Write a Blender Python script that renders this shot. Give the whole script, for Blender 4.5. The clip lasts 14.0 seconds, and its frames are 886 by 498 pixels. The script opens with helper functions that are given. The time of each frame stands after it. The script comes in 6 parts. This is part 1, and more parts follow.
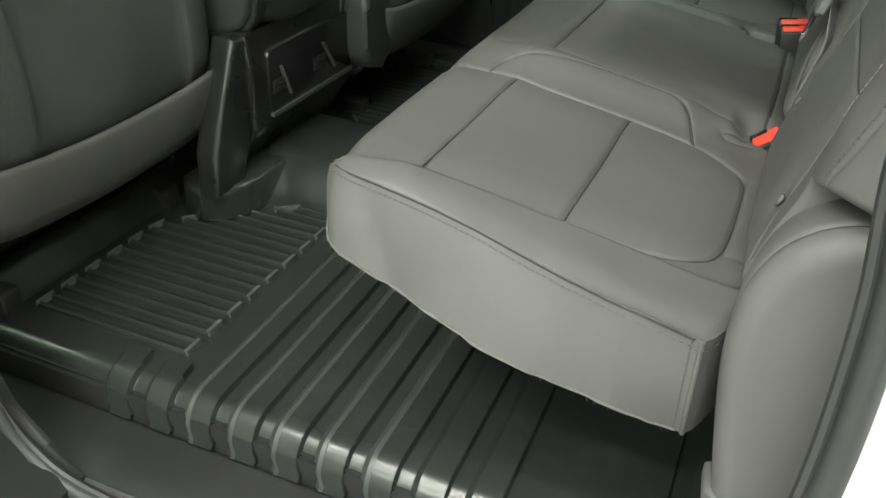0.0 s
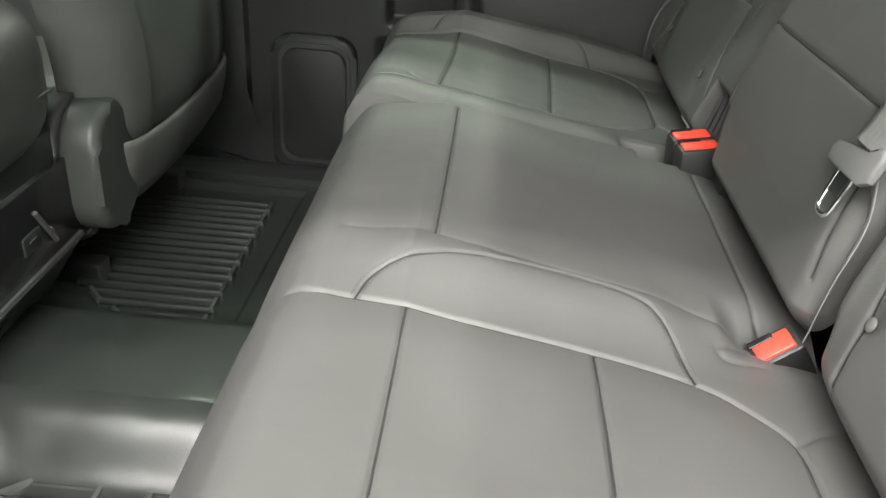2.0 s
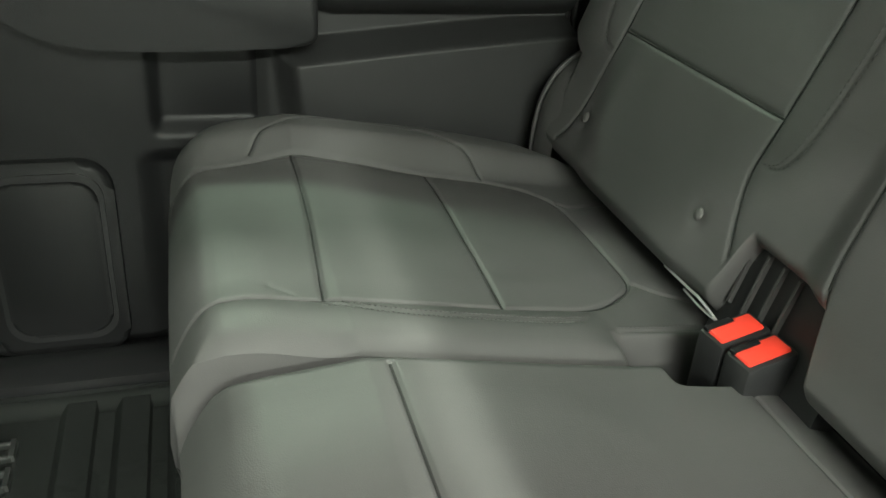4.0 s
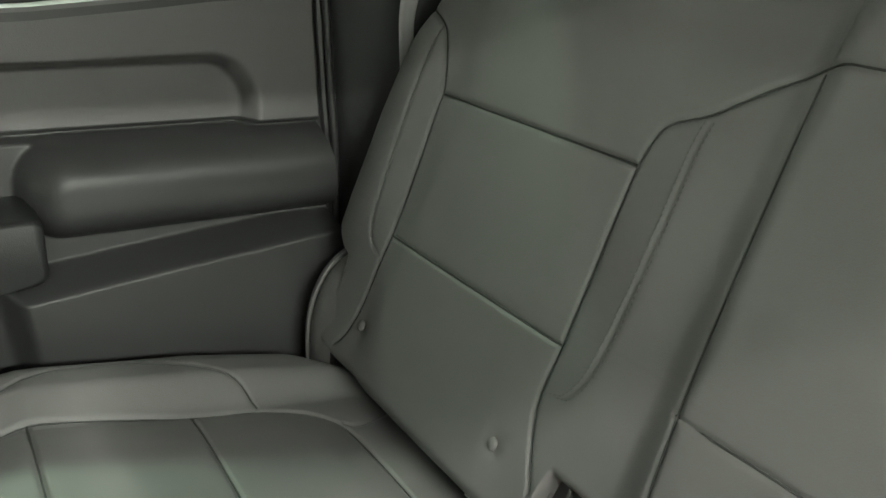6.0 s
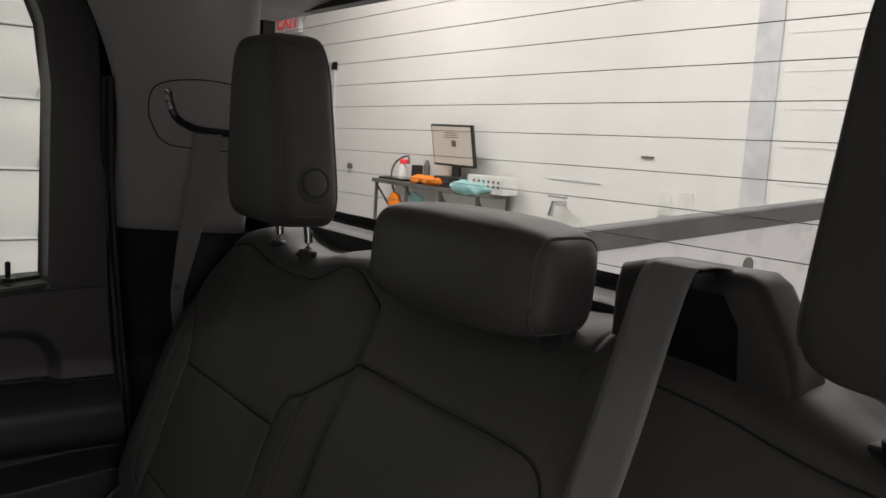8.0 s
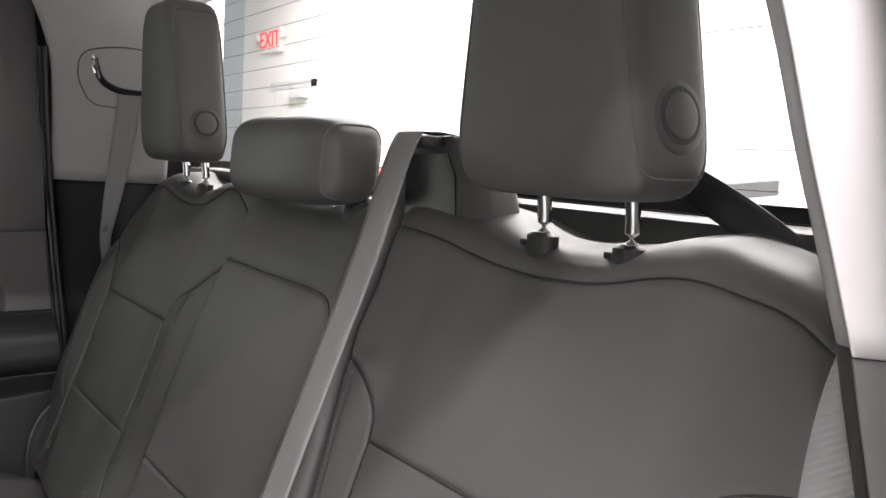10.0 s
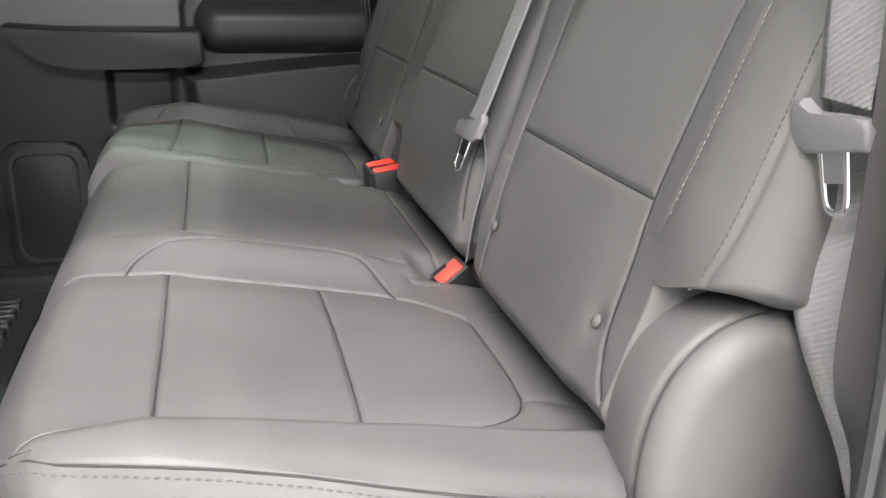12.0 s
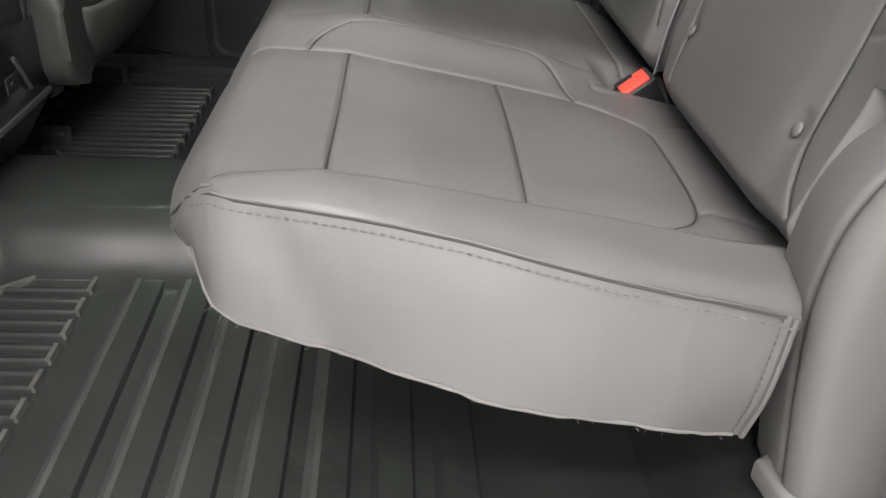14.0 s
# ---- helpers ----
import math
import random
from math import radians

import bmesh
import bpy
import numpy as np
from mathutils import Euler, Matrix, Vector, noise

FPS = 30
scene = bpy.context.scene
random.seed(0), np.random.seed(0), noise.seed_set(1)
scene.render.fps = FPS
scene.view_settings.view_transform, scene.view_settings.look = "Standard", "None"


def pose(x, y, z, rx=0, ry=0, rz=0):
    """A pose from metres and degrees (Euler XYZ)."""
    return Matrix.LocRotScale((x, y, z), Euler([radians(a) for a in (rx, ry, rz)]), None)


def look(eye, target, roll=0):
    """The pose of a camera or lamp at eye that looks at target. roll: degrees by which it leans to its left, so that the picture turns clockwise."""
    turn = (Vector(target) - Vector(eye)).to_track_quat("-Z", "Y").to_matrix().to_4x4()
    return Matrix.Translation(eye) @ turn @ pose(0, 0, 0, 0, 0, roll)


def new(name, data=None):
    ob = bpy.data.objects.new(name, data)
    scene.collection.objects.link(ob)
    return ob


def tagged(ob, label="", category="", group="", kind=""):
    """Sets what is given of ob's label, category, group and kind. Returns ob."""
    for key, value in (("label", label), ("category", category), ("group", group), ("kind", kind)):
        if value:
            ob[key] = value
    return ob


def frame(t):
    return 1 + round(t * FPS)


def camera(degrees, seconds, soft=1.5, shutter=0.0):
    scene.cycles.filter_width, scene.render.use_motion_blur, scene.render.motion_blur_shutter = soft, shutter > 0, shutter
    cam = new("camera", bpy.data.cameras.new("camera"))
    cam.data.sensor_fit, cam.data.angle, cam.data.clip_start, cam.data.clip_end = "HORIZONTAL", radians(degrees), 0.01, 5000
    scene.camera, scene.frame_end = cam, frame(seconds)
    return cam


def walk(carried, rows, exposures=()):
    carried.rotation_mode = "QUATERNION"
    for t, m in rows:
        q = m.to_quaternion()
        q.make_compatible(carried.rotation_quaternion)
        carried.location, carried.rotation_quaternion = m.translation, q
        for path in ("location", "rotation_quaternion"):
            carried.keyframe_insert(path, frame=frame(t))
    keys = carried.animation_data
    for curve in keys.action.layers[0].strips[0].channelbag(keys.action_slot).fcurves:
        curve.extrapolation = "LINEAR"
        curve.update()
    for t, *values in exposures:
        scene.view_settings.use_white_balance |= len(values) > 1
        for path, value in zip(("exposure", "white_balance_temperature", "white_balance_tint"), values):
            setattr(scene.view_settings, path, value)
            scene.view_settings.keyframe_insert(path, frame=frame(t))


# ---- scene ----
cam = camera(55.4, 14.0)

PATH = [
    (0, (0.514, -0.657, 0.84), (-0.139, 0.912, -0.216), 1.9),
    (0.5, (0.466, -0.525, 0.825), (-0.146, 1.057, -0.235), 2.0),
    (1, (0.41, -0.413, 0.83), (-0.041, 1.244, -0.196), 3.2),
    (1.5, (0.307, -0.312, 0.829), (0.059, 1.414, -0.152), 3.6),
    (2, (0.224, -0.189, 0.816), (0.156, 1.563, -0.147), 4.0),
    (2.2, (0.201, -0.113, 0.807), (0.174, 1.639, -0.158), 4.0),
    (4.3, (0.05, 0.453, 0.826), (0.713, 2.08, -0.13), 5.1),
    (4.5, (0.049, 0.487, 0.823), (0.781, 2.094, -0.116), 5.3),
    (5, (0.05, 0.538, 0.81), (0.924, 2.097, -0.088), 5.5),
    (5.5, (0.076, 0.541, 0.851), (1.055, 2.069, 0.01), 4.3),
    (6, (0.105, 0.508, 0.928), (1.147, 2.052, 0.199), 4.0),
    (6.5, (0.131, 0.411, 1.0), (1.227, 1.968, 0.389), 3.6),
    (7, (0.144, 0.303, 1.051), (1.28, 1.897, 0.64), 3.7),
    (7.5, (0.168, 0.187, 1.098), (1.316, 1.797, 0.801), 3.5),
    (8, (0.209, 0.065, 1.109), (1.364, 1.676, 0.845), 3.5),
    (8.2, (0.222, 0.017, 1.118), (1.382, 1.624, 0.851), 3.4),
    (10.3, (0.243, -0.291, 0.955), (1.403, 1.327, 0.764), 2.9),
    (10.5, (0.244, -0.333, 0.924), (1.368, 1.31, 0.731), 2.7),
    (11, (0.255, -0.431, 0.86), (1.098, 1.355, 0.542), 2.2),
    (11.5, (0.24, -0.476, 0.807), (0.886, 1.349, 0.304), 1.7),
    (12, (0.229, -0.496, 0.765), (0.739, 1.322, 0.107), 1.6),
    (12.5, (0.207, -0.519, 0.733), (0.627, 1.279, -0.036), 2.3),
    (13, (0.185, -0.535, 0.715), (0.464, 1.237, -0.17), 1.6),
    (13.5, (0.192, -0.518, 0.712), (0.35, 1.239, -0.23), 1.4),
    (14, (0.228, -0.493, 0.709), (0.339, 1.233, -0.295), 2.9),
]
EXPOSURE = [(0, 0.55, 6750, -10), (0.5, 1.16, 6700, -4), (1.0, 1.28, 6680, -3), (1.5, 1.45, 6680, -3), (2.2, 1.5, 6680, -3), (4.3, 1.36, 6800, -13), (5.5, 1.5, 6800, -14), (6.3, 2.0, 6750, -4), (7.0, 1.72, 6650, 0), (7.5, -0.33, 6780, 8), (8.2, -1.13, 6800, 11), (10.3, 1.14, 6550, 10), (11, 1.2, 6530, 8), (12.0, 1.4, 6530, 5), (12.5, 1.34, 6550, 4), (13.0, 1.1, 6580, 3), (13.5, 0.9, 6600, 3), (14, 0.9, 6600, 4)]
walk(cam, [(t, look(eye, target, roll)) for t, eye, target, roll in PATH], EXPOSURE)

# ---- world and lights ----
world = bpy.data.worlds.new("world")
scene.world = world
world.use_nodes = True
world.node_tree.nodes["Background"].inputs[0].default_value = (0.9, 0.95, 1.0, 1)
world.node_tree.nodes["Background"].inputs[1].default_value = 0.25


def unseen_lamp(x, y, z, sx, sy, watts, color=(1.0, 0.95, 0.965)):
    lamp = bpy.data.lights.new("unseen_light", "AREA")
    lamp.shape, lamp.size, lamp.size_y, lamp.energy = "RECTANGLE", sx, sy, watts
    lamp.color = color
    ob = new("unseen_light", lamp)
    ob.matrix_world = pose(x, y, z, 0, 0, 0)
    return ob


COOL = (0.80, 1.0, 0.83)
WARM = (1.0, 0.945, 0.95)
PINK = (1.0, 0.925, 0.96)
unseen_lamp(-0.5, -1.25, 3.3, 4.8, 0.16, 145, PINK)
unseen_lamp(0.1, -2.45, 3.3, 3.0, 0.16, 140, PINK)
# unseen rows added to brighten the far side, back wall and seat backs
unseen_lamp(-0.1, -4.8, 3.3, 3.0, 0.16, 340, (1.0, 0.965, 0.975))
unseen_lamp(0.2, 3.4, 3.3, 3.0, 0.16, 50, COOL)
unseen_lamp(3.0, 2.4, 3.3, 0.16, 3.0, 185, WARM)
unseen_lamp(3.0, 6.0, 3.3, 0.16, 2.0, 160, WARM)
unseen_lamp(-3.2, 1.0, 3.3, 0.16, 3.0, 45, COOL)
unseen_lamp(-8.2, 0.7, 3.3, 0.16, 5.0, 150, (0.95, 1.0, 0.95))


# ---- materials ----
def material(name, color, rough=0.5, metal=0.0, grain=0.0, grain_size=0.002, stain=0.15, stain_size=0.12, spec=0.5, coat=0.0, voronoi=False, uneven=0.06):
    """A surface with colour variation at two scales and a fine relief, all in metres."""
    mat = bpy.data.materials.new(name)
    mat.use_nodes = True
    nt = mat.node_tree
    b = nt.nodes["Principled BSDF"]
    b.inputs["Roughness"].default_value = rough
    b.inputs["Metallic"].default_value = metal
    b.inputs["Specular IOR Level"].default_value = spec
    b.inputs["Coat Weight"].default_value = coat
    co = nt.nodes.new("ShaderNodeTexCoord")
    big = nt.nodes.new("ShaderNodeTexNoise")
    big.inputs["Scale"].default_value = 1 / stain_size
    big.inputs["Detail"].default_value = 4
    nt.links.new(co.outputs["Object"], big.inputs["Vector"])
    ramp = nt.nodes.new("ShaderNodeMapRange")
    ramp.inputs["From Min"].default_value, ramp.inputs["From Max"].default_value = 0.3, 0.7
    ramp.inputs["To Min"].default_value, ramp.inputs["To Max"].default_value = 1 - stain, 1 + stain
    nt.links.new(big.outputs["Fac"], ramp.inputs["Value"])
    mul = nt.nodes.new("ShaderNodeVectorMath")
    mul.operation = "SCALE"
    mul.inputs[0].default_value = color
    nt.links.new(ramp.outputs["Result"], mul.inputs["Scale"])
    nt.links.new(mul.outputs["Vector"], b.inputs["Base Color"])
    rr = nt.nodes.new("ShaderNodeMapRange")
    rr.inputs["From Min"].default_value, rr.inputs["From Max"].default_value = 0.3, 0.7
    rr.inputs["To Min"].default_value, rr.inputs["To Max"].default_value = max(0.02, rough - uneven), min(1, rough + uneven)
    nt.links.new(big.outputs["Fac"], rr.inputs["Value"])
    nt.links.new(rr.outputs["Result"], b.inputs["Roughness"])
    if grain:
        tex = nt.nodes.new("ShaderNodeTexVoronoi" if voronoi else "ShaderNodeTexNoise")
        tex.inputs["Scale"].default_value = 1 / grain_size
        nt.links.new(co.outputs["Object"], tex.inputs["Vector"])
        bump = nt.nodes.new("ShaderNodeBump")
        bump.inputs["Strength"].default_value = grain
        bump.inputs["Distance"].default_value = grain_size * 0.3
        nt.links.new(tex.outputs["Distance" if voronoi else "Fac"], bump.inputs["Height"])
        nt.links.new(bump.outputs["Normal"], b.inputs["Normal"])
    return mat


LEATHER = material("leather", (0.084, 0.082, 0.0815), 0.50, grain=0.22, grain_size=0.0012, stain=0.07, voronoi=True, spec=0.42)
THREAD = material("thread", (0.075, 0.073, 0.072), 0.8)
PALE_THREAD = material("pale_thread", (0.15, 0.147, 0.145), 0.6)
VINYL = material("vinyl", (0.075, 0.074, 0.073), 0.5, grain=0.2, grain_size=0.0018, stain=0.06, voronoi=True)
TRIM = material("trim_plastic", (0.06, 0.058, 0.059), 0.45, grain=0.25, grain_size=0.0015, stain=0.06, voronoi=True)
SIDE_TRIM = material("side_trim_plastic", (0.09, 0.087, 0.0865), 0.55, spec=0.4, grain=0.2, grain_size=0.0014, stain=0.05, voronoi=True)
BLACK = material("black_plastic", (0.018, 0.018, 0.019), 0.45, grain=0.2, grain_size=0.0012)
CONSOLE = material("satin_black_plastic", (0.014, 0.0145, 0.0145), 0.3, grain=0.12, grain_size=0.0012)
LEDGE = material("grained_shiny_plastic", (0.03, 0.03, 0.031), 0.22, grain=0.7, grain_size=0.004)
GLOSS_BLACK = material("shiny_black_plastic", (0.012, 0.012, 0.013), 0.22)
LATCH = material("belt_slide_plastic", (0.15, 0.147, 0.15), 0.5, stain=0.05)
FLOOR_CARPET = material("floor_carpet", (0.014, 0.0155, 0.0145), 0.8, spec=0.25, grain=0.6, grain_size=0.002)
CARPET = material("seat_back_cloth", (0.04, 0.042, 0.04), 0.9, grain=0.6, grain_size=0.002)
PILLAR_DARK = material("dark_pillar_plastic", (0.06, 0.058, 0.058), 0.8, grain=0.2, grain_size=0.0015, stain=0.05, spec=0.15)
PILLAR = material("light_pillar_plastic", (0.34, 0.331, 0.334), 0.8, spec=0.2, grain=0.2, grain_size=0.0015, stain=0.05)
HEADLINER = material("headliner_cloth", (0.48, 0.47, 0.465), 0.95, grain=0.4, grain_size=0.002)
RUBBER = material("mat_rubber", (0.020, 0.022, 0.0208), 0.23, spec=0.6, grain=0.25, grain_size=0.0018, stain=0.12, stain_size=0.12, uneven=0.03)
# pale rubber for the end caps, the glint on their tops put into the colour
CAP_GLINT = material("glint_rubber", (0.065, 0.065, 0.063), 0.35, grain=0.2, grain_size=0.002, stain=0.12, stain_size=0.03)
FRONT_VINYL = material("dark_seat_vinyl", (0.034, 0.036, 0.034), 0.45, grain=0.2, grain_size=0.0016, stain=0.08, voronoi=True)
# paler rubber: scuffing, and caught light put into the colour
SCUFF_GLINT = material("rubbed_glint_rubber", (0.040, 0.042, 0.040), 0.4, grain=0.3, grain_size=0.0016, stain=0.15, stain_size=0.05)
DOOR_TRIM = material("door_panel_plastic", (0.085, 0.081, 0.083), 0.5, grain=0.25, grain_size=0.0015, stain=0.06, voronoi=True)
DOOR_PAD = material("elbow_pad_vinyl", (0.028, 0.028, 0.0285), 0.5, spec=0.4, grain=0.25, grain_size=0.0015, stain=0.06, voronoi=True)
DOOR_DARK = material("dark_door_plastic", (0.014, 0.0142, 0.015), 0.45, spec=0.3, grain=0.25, grain_size=0.0015, stain=0.06, voronoi=True)
SEAL = material("door_seal_rubber", (0.02, 0.02, 0.021), 0.5, stain=0.1)
PAINT = material("body_paint", (0.72, 0.72, 0.73), 0.3, coat=0.5, stain=0.03)
CHROME = material("chrome", (0.85, 0.85, 0.87), 0.1, 1.0, stain=0.04)
SATIN = material("satin_chrome", (0.7, 0.7, 0.71), 0.38, 0.9)
STEEL = material("latch_steel", (0.6, 0.6, 0.62), 0.22, 1.0)
RED = material("release_red", (0.78, 0.052, 0.034), 0.4, stain=0.06, stain_size=0.03)
FELT = material("frayed_felt_edge", (0.09, 0.086, 0.083), 0.95, grain=0.8, grain_size=0.001)
TAG = material("wire_grey", (0.55, 0.55, 0.55), 0.4, 0.6)
WALL = material("shop_wall_paint", (0.80, 0.79, 0.77), 0.7, stain=0.03, stain_size=0.6)
SHOP_GREY = material("grey_shop_paint", (0.6, 0.6, 0.595), 0.8, stain=0.05, stain_size=0.6)
DOORSKIN = material("overhead_door_enamel", (0.80, 0.80, 0.79), 0.5, stain=0.04, stain_size=0.4)
CONCRETE = material("shop_concrete", (0.40, 0.40, 0.39), 0.55, stain=0.12, stain_size=0.5)
BENCH = material("bench_steel", (0.16, 0.15, 0.14), 0.45, 0.3)
SCREENBLACK = material("monitor_plastic", (0.02, 0.02, 0.02), 0.4)
ORANGE = material("orange_cloth", (0.85, 0.23, 0.02), 0.9, grain=0.5, grain_size=0.01)
TEAL = material("teal_cloth", (0.30, 0.55, 0.55), 0.9, grain=0.5, grain_size=0.01)
WHITEPL = material("white_plastic", (0.75, 0.75, 0.73), 0.5)
GREYPAINT = material("grey_wall_stripe", (0.60, 0.61, 0.63), 0.6)
LAMPGREY = material("dark_steel", (0.13, 0.13, 0.135), 0.4, 0.4)


def webbing_material(name, relief):
    mat = material(name, (0.21, 0.205, 0.21), 0.55, stain=0.05)
    nt = mat.node_tree
    uv = nt.nodes.new("ShaderNodeUVMap")
    sep = nt.nodes.new("ShaderNodeSeparateXYZ")
    nt.links.new(uv.outputs["UV"], sep.inputs["Vector"])
    lines = nt.nodes.new("ShaderNodeMath")
    lines.operation = "SINE"
    across = nt.nodes.new("ShaderNodeMath")
    across.operation = "MULTIPLY"
    across.inputs[1].default_value = 2 * math.pi / 0.0075
    nt.links.new(sep.outputs["X"], across.inputs[0])
    nt.links.new(across.outputs[0], lines.inputs[0])
    slope = nt.nodes.new("ShaderNodeMath")
    slope.operation = "MULTIPLY_ADD"
    slope.inputs[1].default_value = 0.6
    nt.links.new(sep.outputs["X"], slope.inputs[0])
    nt.links.new(sep.outputs["Y"], slope.inputs[2])
    twill = nt.nodes.new("ShaderNodeMath")
    twill.operation = "MULTIPLY"
    twill.inputs[1].default_value = 2 * math.pi / 0.0042
    nt.links.new(slope.outputs[0], twill.inputs[0])
    wave = nt.nodes.new("ShaderNodeMath")
    wave.operation = "SINE"
    nt.links.new(twill.outputs[0], wave.inputs[0])
    both = nt.nodes.new("ShaderNodeMath")
    both.operation = "MULTIPLY_ADD"
    both.inputs[1].default_value = 1.1
    nt.links.new(wave.outputs[0], both.inputs[0])
    nt.links.new(lines.outputs[0], both.inputs[2])
    bump = nt.nodes.new("ShaderNodeBump")
    bump.inputs["Strength"].default_value, bump.inputs["Distance"].default_value = relief, 0.0006
    nt.links.new(both.outputs[0], bump.inputs["Height"])
    nt.links.new(bump.outputs["Normal"], nt.nodes["Principled BSDF"].inputs["Normal"])
    return mat


WEBBING = webbing_material("belt_webbing", 0.12)
COARSE_WEBBING = webbing_material("coarse_belt_webbing", 0.42)


def glass_material(name, tint):
    mat = bpy.data.materials.new(name)
    mat.use_nodes = True
    nt = mat.node_tree
    nt.nodes.remove(nt.nodes["Principled BSDF"])
    clear, gloss, mix, fres = (nt.nodes.new("ShaderNode" + k) for k in ("BsdfTransparent", "BsdfGlossy", "MixShader", "LayerWeight"))
    power = nt.nodes.new("ShaderNodeMath")
    power.operation = "POWER"
    power.inputs[1].default_value = 5.0
    share = nt.nodes.new("ShaderNodeMath")
    share.operation = "MULTIPLY_ADD"
    share.inputs[1].default_value, share.inputs[2].default_value = 0.5, 0.025
    clear.inputs["Color"].default_value = (*tint, 1)
    gloss.inputs["Roughness"].default_value = 0.0
    fres.inputs["Blend"].default_value = 0.5
    nt.links.new(fres.outputs["Facing"], power.inputs[0])
    nt.links.new(power.outputs[0], share.inputs[0])
    nt.links.new(share.outputs[0], mix.inputs[0])
    nt.links.new(clear.outputs[0], mix.inputs[1])
    nt.links.new(gloss.outputs[0], mix.inputs[2])
    nt.links.new(mix.outputs[0], nt.nodes["Material Output"].inputs["Surface"])
    return mat


GLASS = glass_material("window_glass", (0.92, 0.93, 0.925))


def glow_material(name, color, strength):
    mat = bpy.data.materials.new(name)
    mat.use_nodes = True
    b = mat.node_tree.nodes["Principled BSDF"]
    b.inputs["Base Color"].default_value = (*color, 1)
    b.inputs["Emission Color"].default_value = (*color, 1)
    b.inputs["Emission Strength"].default_value = strength
    return mat


SCREEN = glow_material("lit_screen", (0.56, 0.49, 0.43), 0.38)
SCREENINK = material("screen_ink", (0.20, 0.13, 0.08), 0.5)
EXITRED = glow_material("exit_red", (0.85, 0.05, 0.06), 0.6)


# ---- mesh helpers ----
def link_mesh(name, verts, faces, mat, parent=None, label="", smooth=True, uv=None):
    me = bpy.data.meshes.new(name)
    me.from_pydata([tuple(map(float, v)) for v in verts], [], [tuple(map(int, f)) for f in faces])
    if uv is not None:
        layer = me.uv_layers.new(name="UVMap")
        loops = np.empty(len(me.loops), dtype=np.int32)
        me.loops.foreach_get("vertex_index", loops)
        layer.data.foreach_set("uv", np.asarray(uv, dtype=np.float32)[loops].ravel())
    me.polygons.foreach_set("use_smooth", [smooth] * len(me.polygons))
    me.materials.append(mat)
    me.update()
    ob = new(name, me)
    if parent is not None:
        ob.parent = parent
    if label:
        ob["label"] = label
    return ob


def part(name, bm, mat, parent=None, label="", smooth=False):
    """Links a bmesh as one mesh object under a thing or a part."""
    bmesh.ops.recalc_face_normals(bm, faces=bm.faces)
    me = bpy.data.meshes.new(name)
    bm.to_mesh(me)
    bm.free()
    me.polygons.foreach_set("use_smooth", [smooth] * len(me.polygons))
    if smooth:
        me.set_sharp_from_angle(angle=radians(38))
    me.materials.append(mat)
    ob = new(name, me)
    if parent is not None:
        ob.parent = parent
    if label:
        ob["label"] = label
    return ob


def thing(name, label, category, at=(0, 0, 0), group="", kind=""):
    ob = new(name)
    ob.empty_display_size = 0.05
    ob.location = at
    # Parts are given in world coordinates, so the parent's shift is undone for them below.
    return tagged(ob, label, category, group, kind)


def settle(ob):
    """Keeps the parts of a thing, which were given in world coordinates, in place under its shifted base."""
    for child in ob.children:
        child.matrix_parent_inverse = Matrix.Translation(-ob.location)
    return ob


def box(lo, hi, bevel=0.0, segments=2):
    bm = bmesh.new()
    bmesh.ops.create_cube(bm, size=1)
    lo, hi = Vector(lo), Vector(hi)
    for v in bm.verts:
        v.co = Vector((lo[i] + (v.co[i] + 0.5) * (hi[i] - lo[i]) for i in range(3)))
    if bevel:
        bmesh.ops.bevel(bm, geom=list(bm.edges), offset=bevel, segments=segments, affect="EDGES", profile=0.5)
    return bm


def prism(outline, axis, a, b, bevel=0.0, segments=2):
    """An outline in the plane across the axis (its other two coordinates in order), pushed from a to b."""
    bm = bmesh.new()

    def at(p, w):
        q = list(p)
        q.insert(axis, w)
        return Vector(q)

    low = [bm.verts.new(at(p, a)) for p in outline]
    high = [bm.verts.new(at(p, b)) for p in outline]
    bm.faces.new(low)
    bm.faces.new(list(reversed(high)))
    n = len(outline)
    for i in range(n):
        bm.faces.new((low[i], high[i], high[(i + 1) % n], low[(i + 1) % n]))
    if bevel:
        rim = [e for e in bm.edges if (e.verts[0] in low) == (e.verts[1] in low)]
        bmesh.ops.bevel(bm, geom=rim, offset=bevel, segments=segments, affect="EDGES", profile=0.5)
    return bm


def rounded_rect(x0, z0, x1, z1, r, n=6):
    pts = []
    for cx, cz, a0 in ((x1 - r, z1 - r, 0), (x0 + r, z1 - r, 90), (x0 + r, z0 + r, 180), (x1 - r, z0 + r, 270)):
        for i in range(n + 1):
            a = radians(a0 + 90 * i / n)
            pts.append((cx + r * math.cos(a), cz + r * math.sin(a)))
    return pts


def curve_points(pts, n=8):
    """A smooth line through the given points."""
    p = np.array(pts, float)
    ext = np.vstack([2 * p[0] - p[1], p, 2 * p[-1] - p[-2]])
    out = []
    for i in range(1, len(ext) - 2):
        a, b, c, d = ext[i - 1], ext[i], ext[i + 1], ext[i + 2]
        for k in range(n):
            t = k / n
            out.append(0.5 * (2 * b + (c - a) * t + (2 * a - 5 * b + 4 * c - d) * t * t + (3 * b - a - 3 * c + d) * t**3))
    out.append(p[-1])
    return np.array(out)


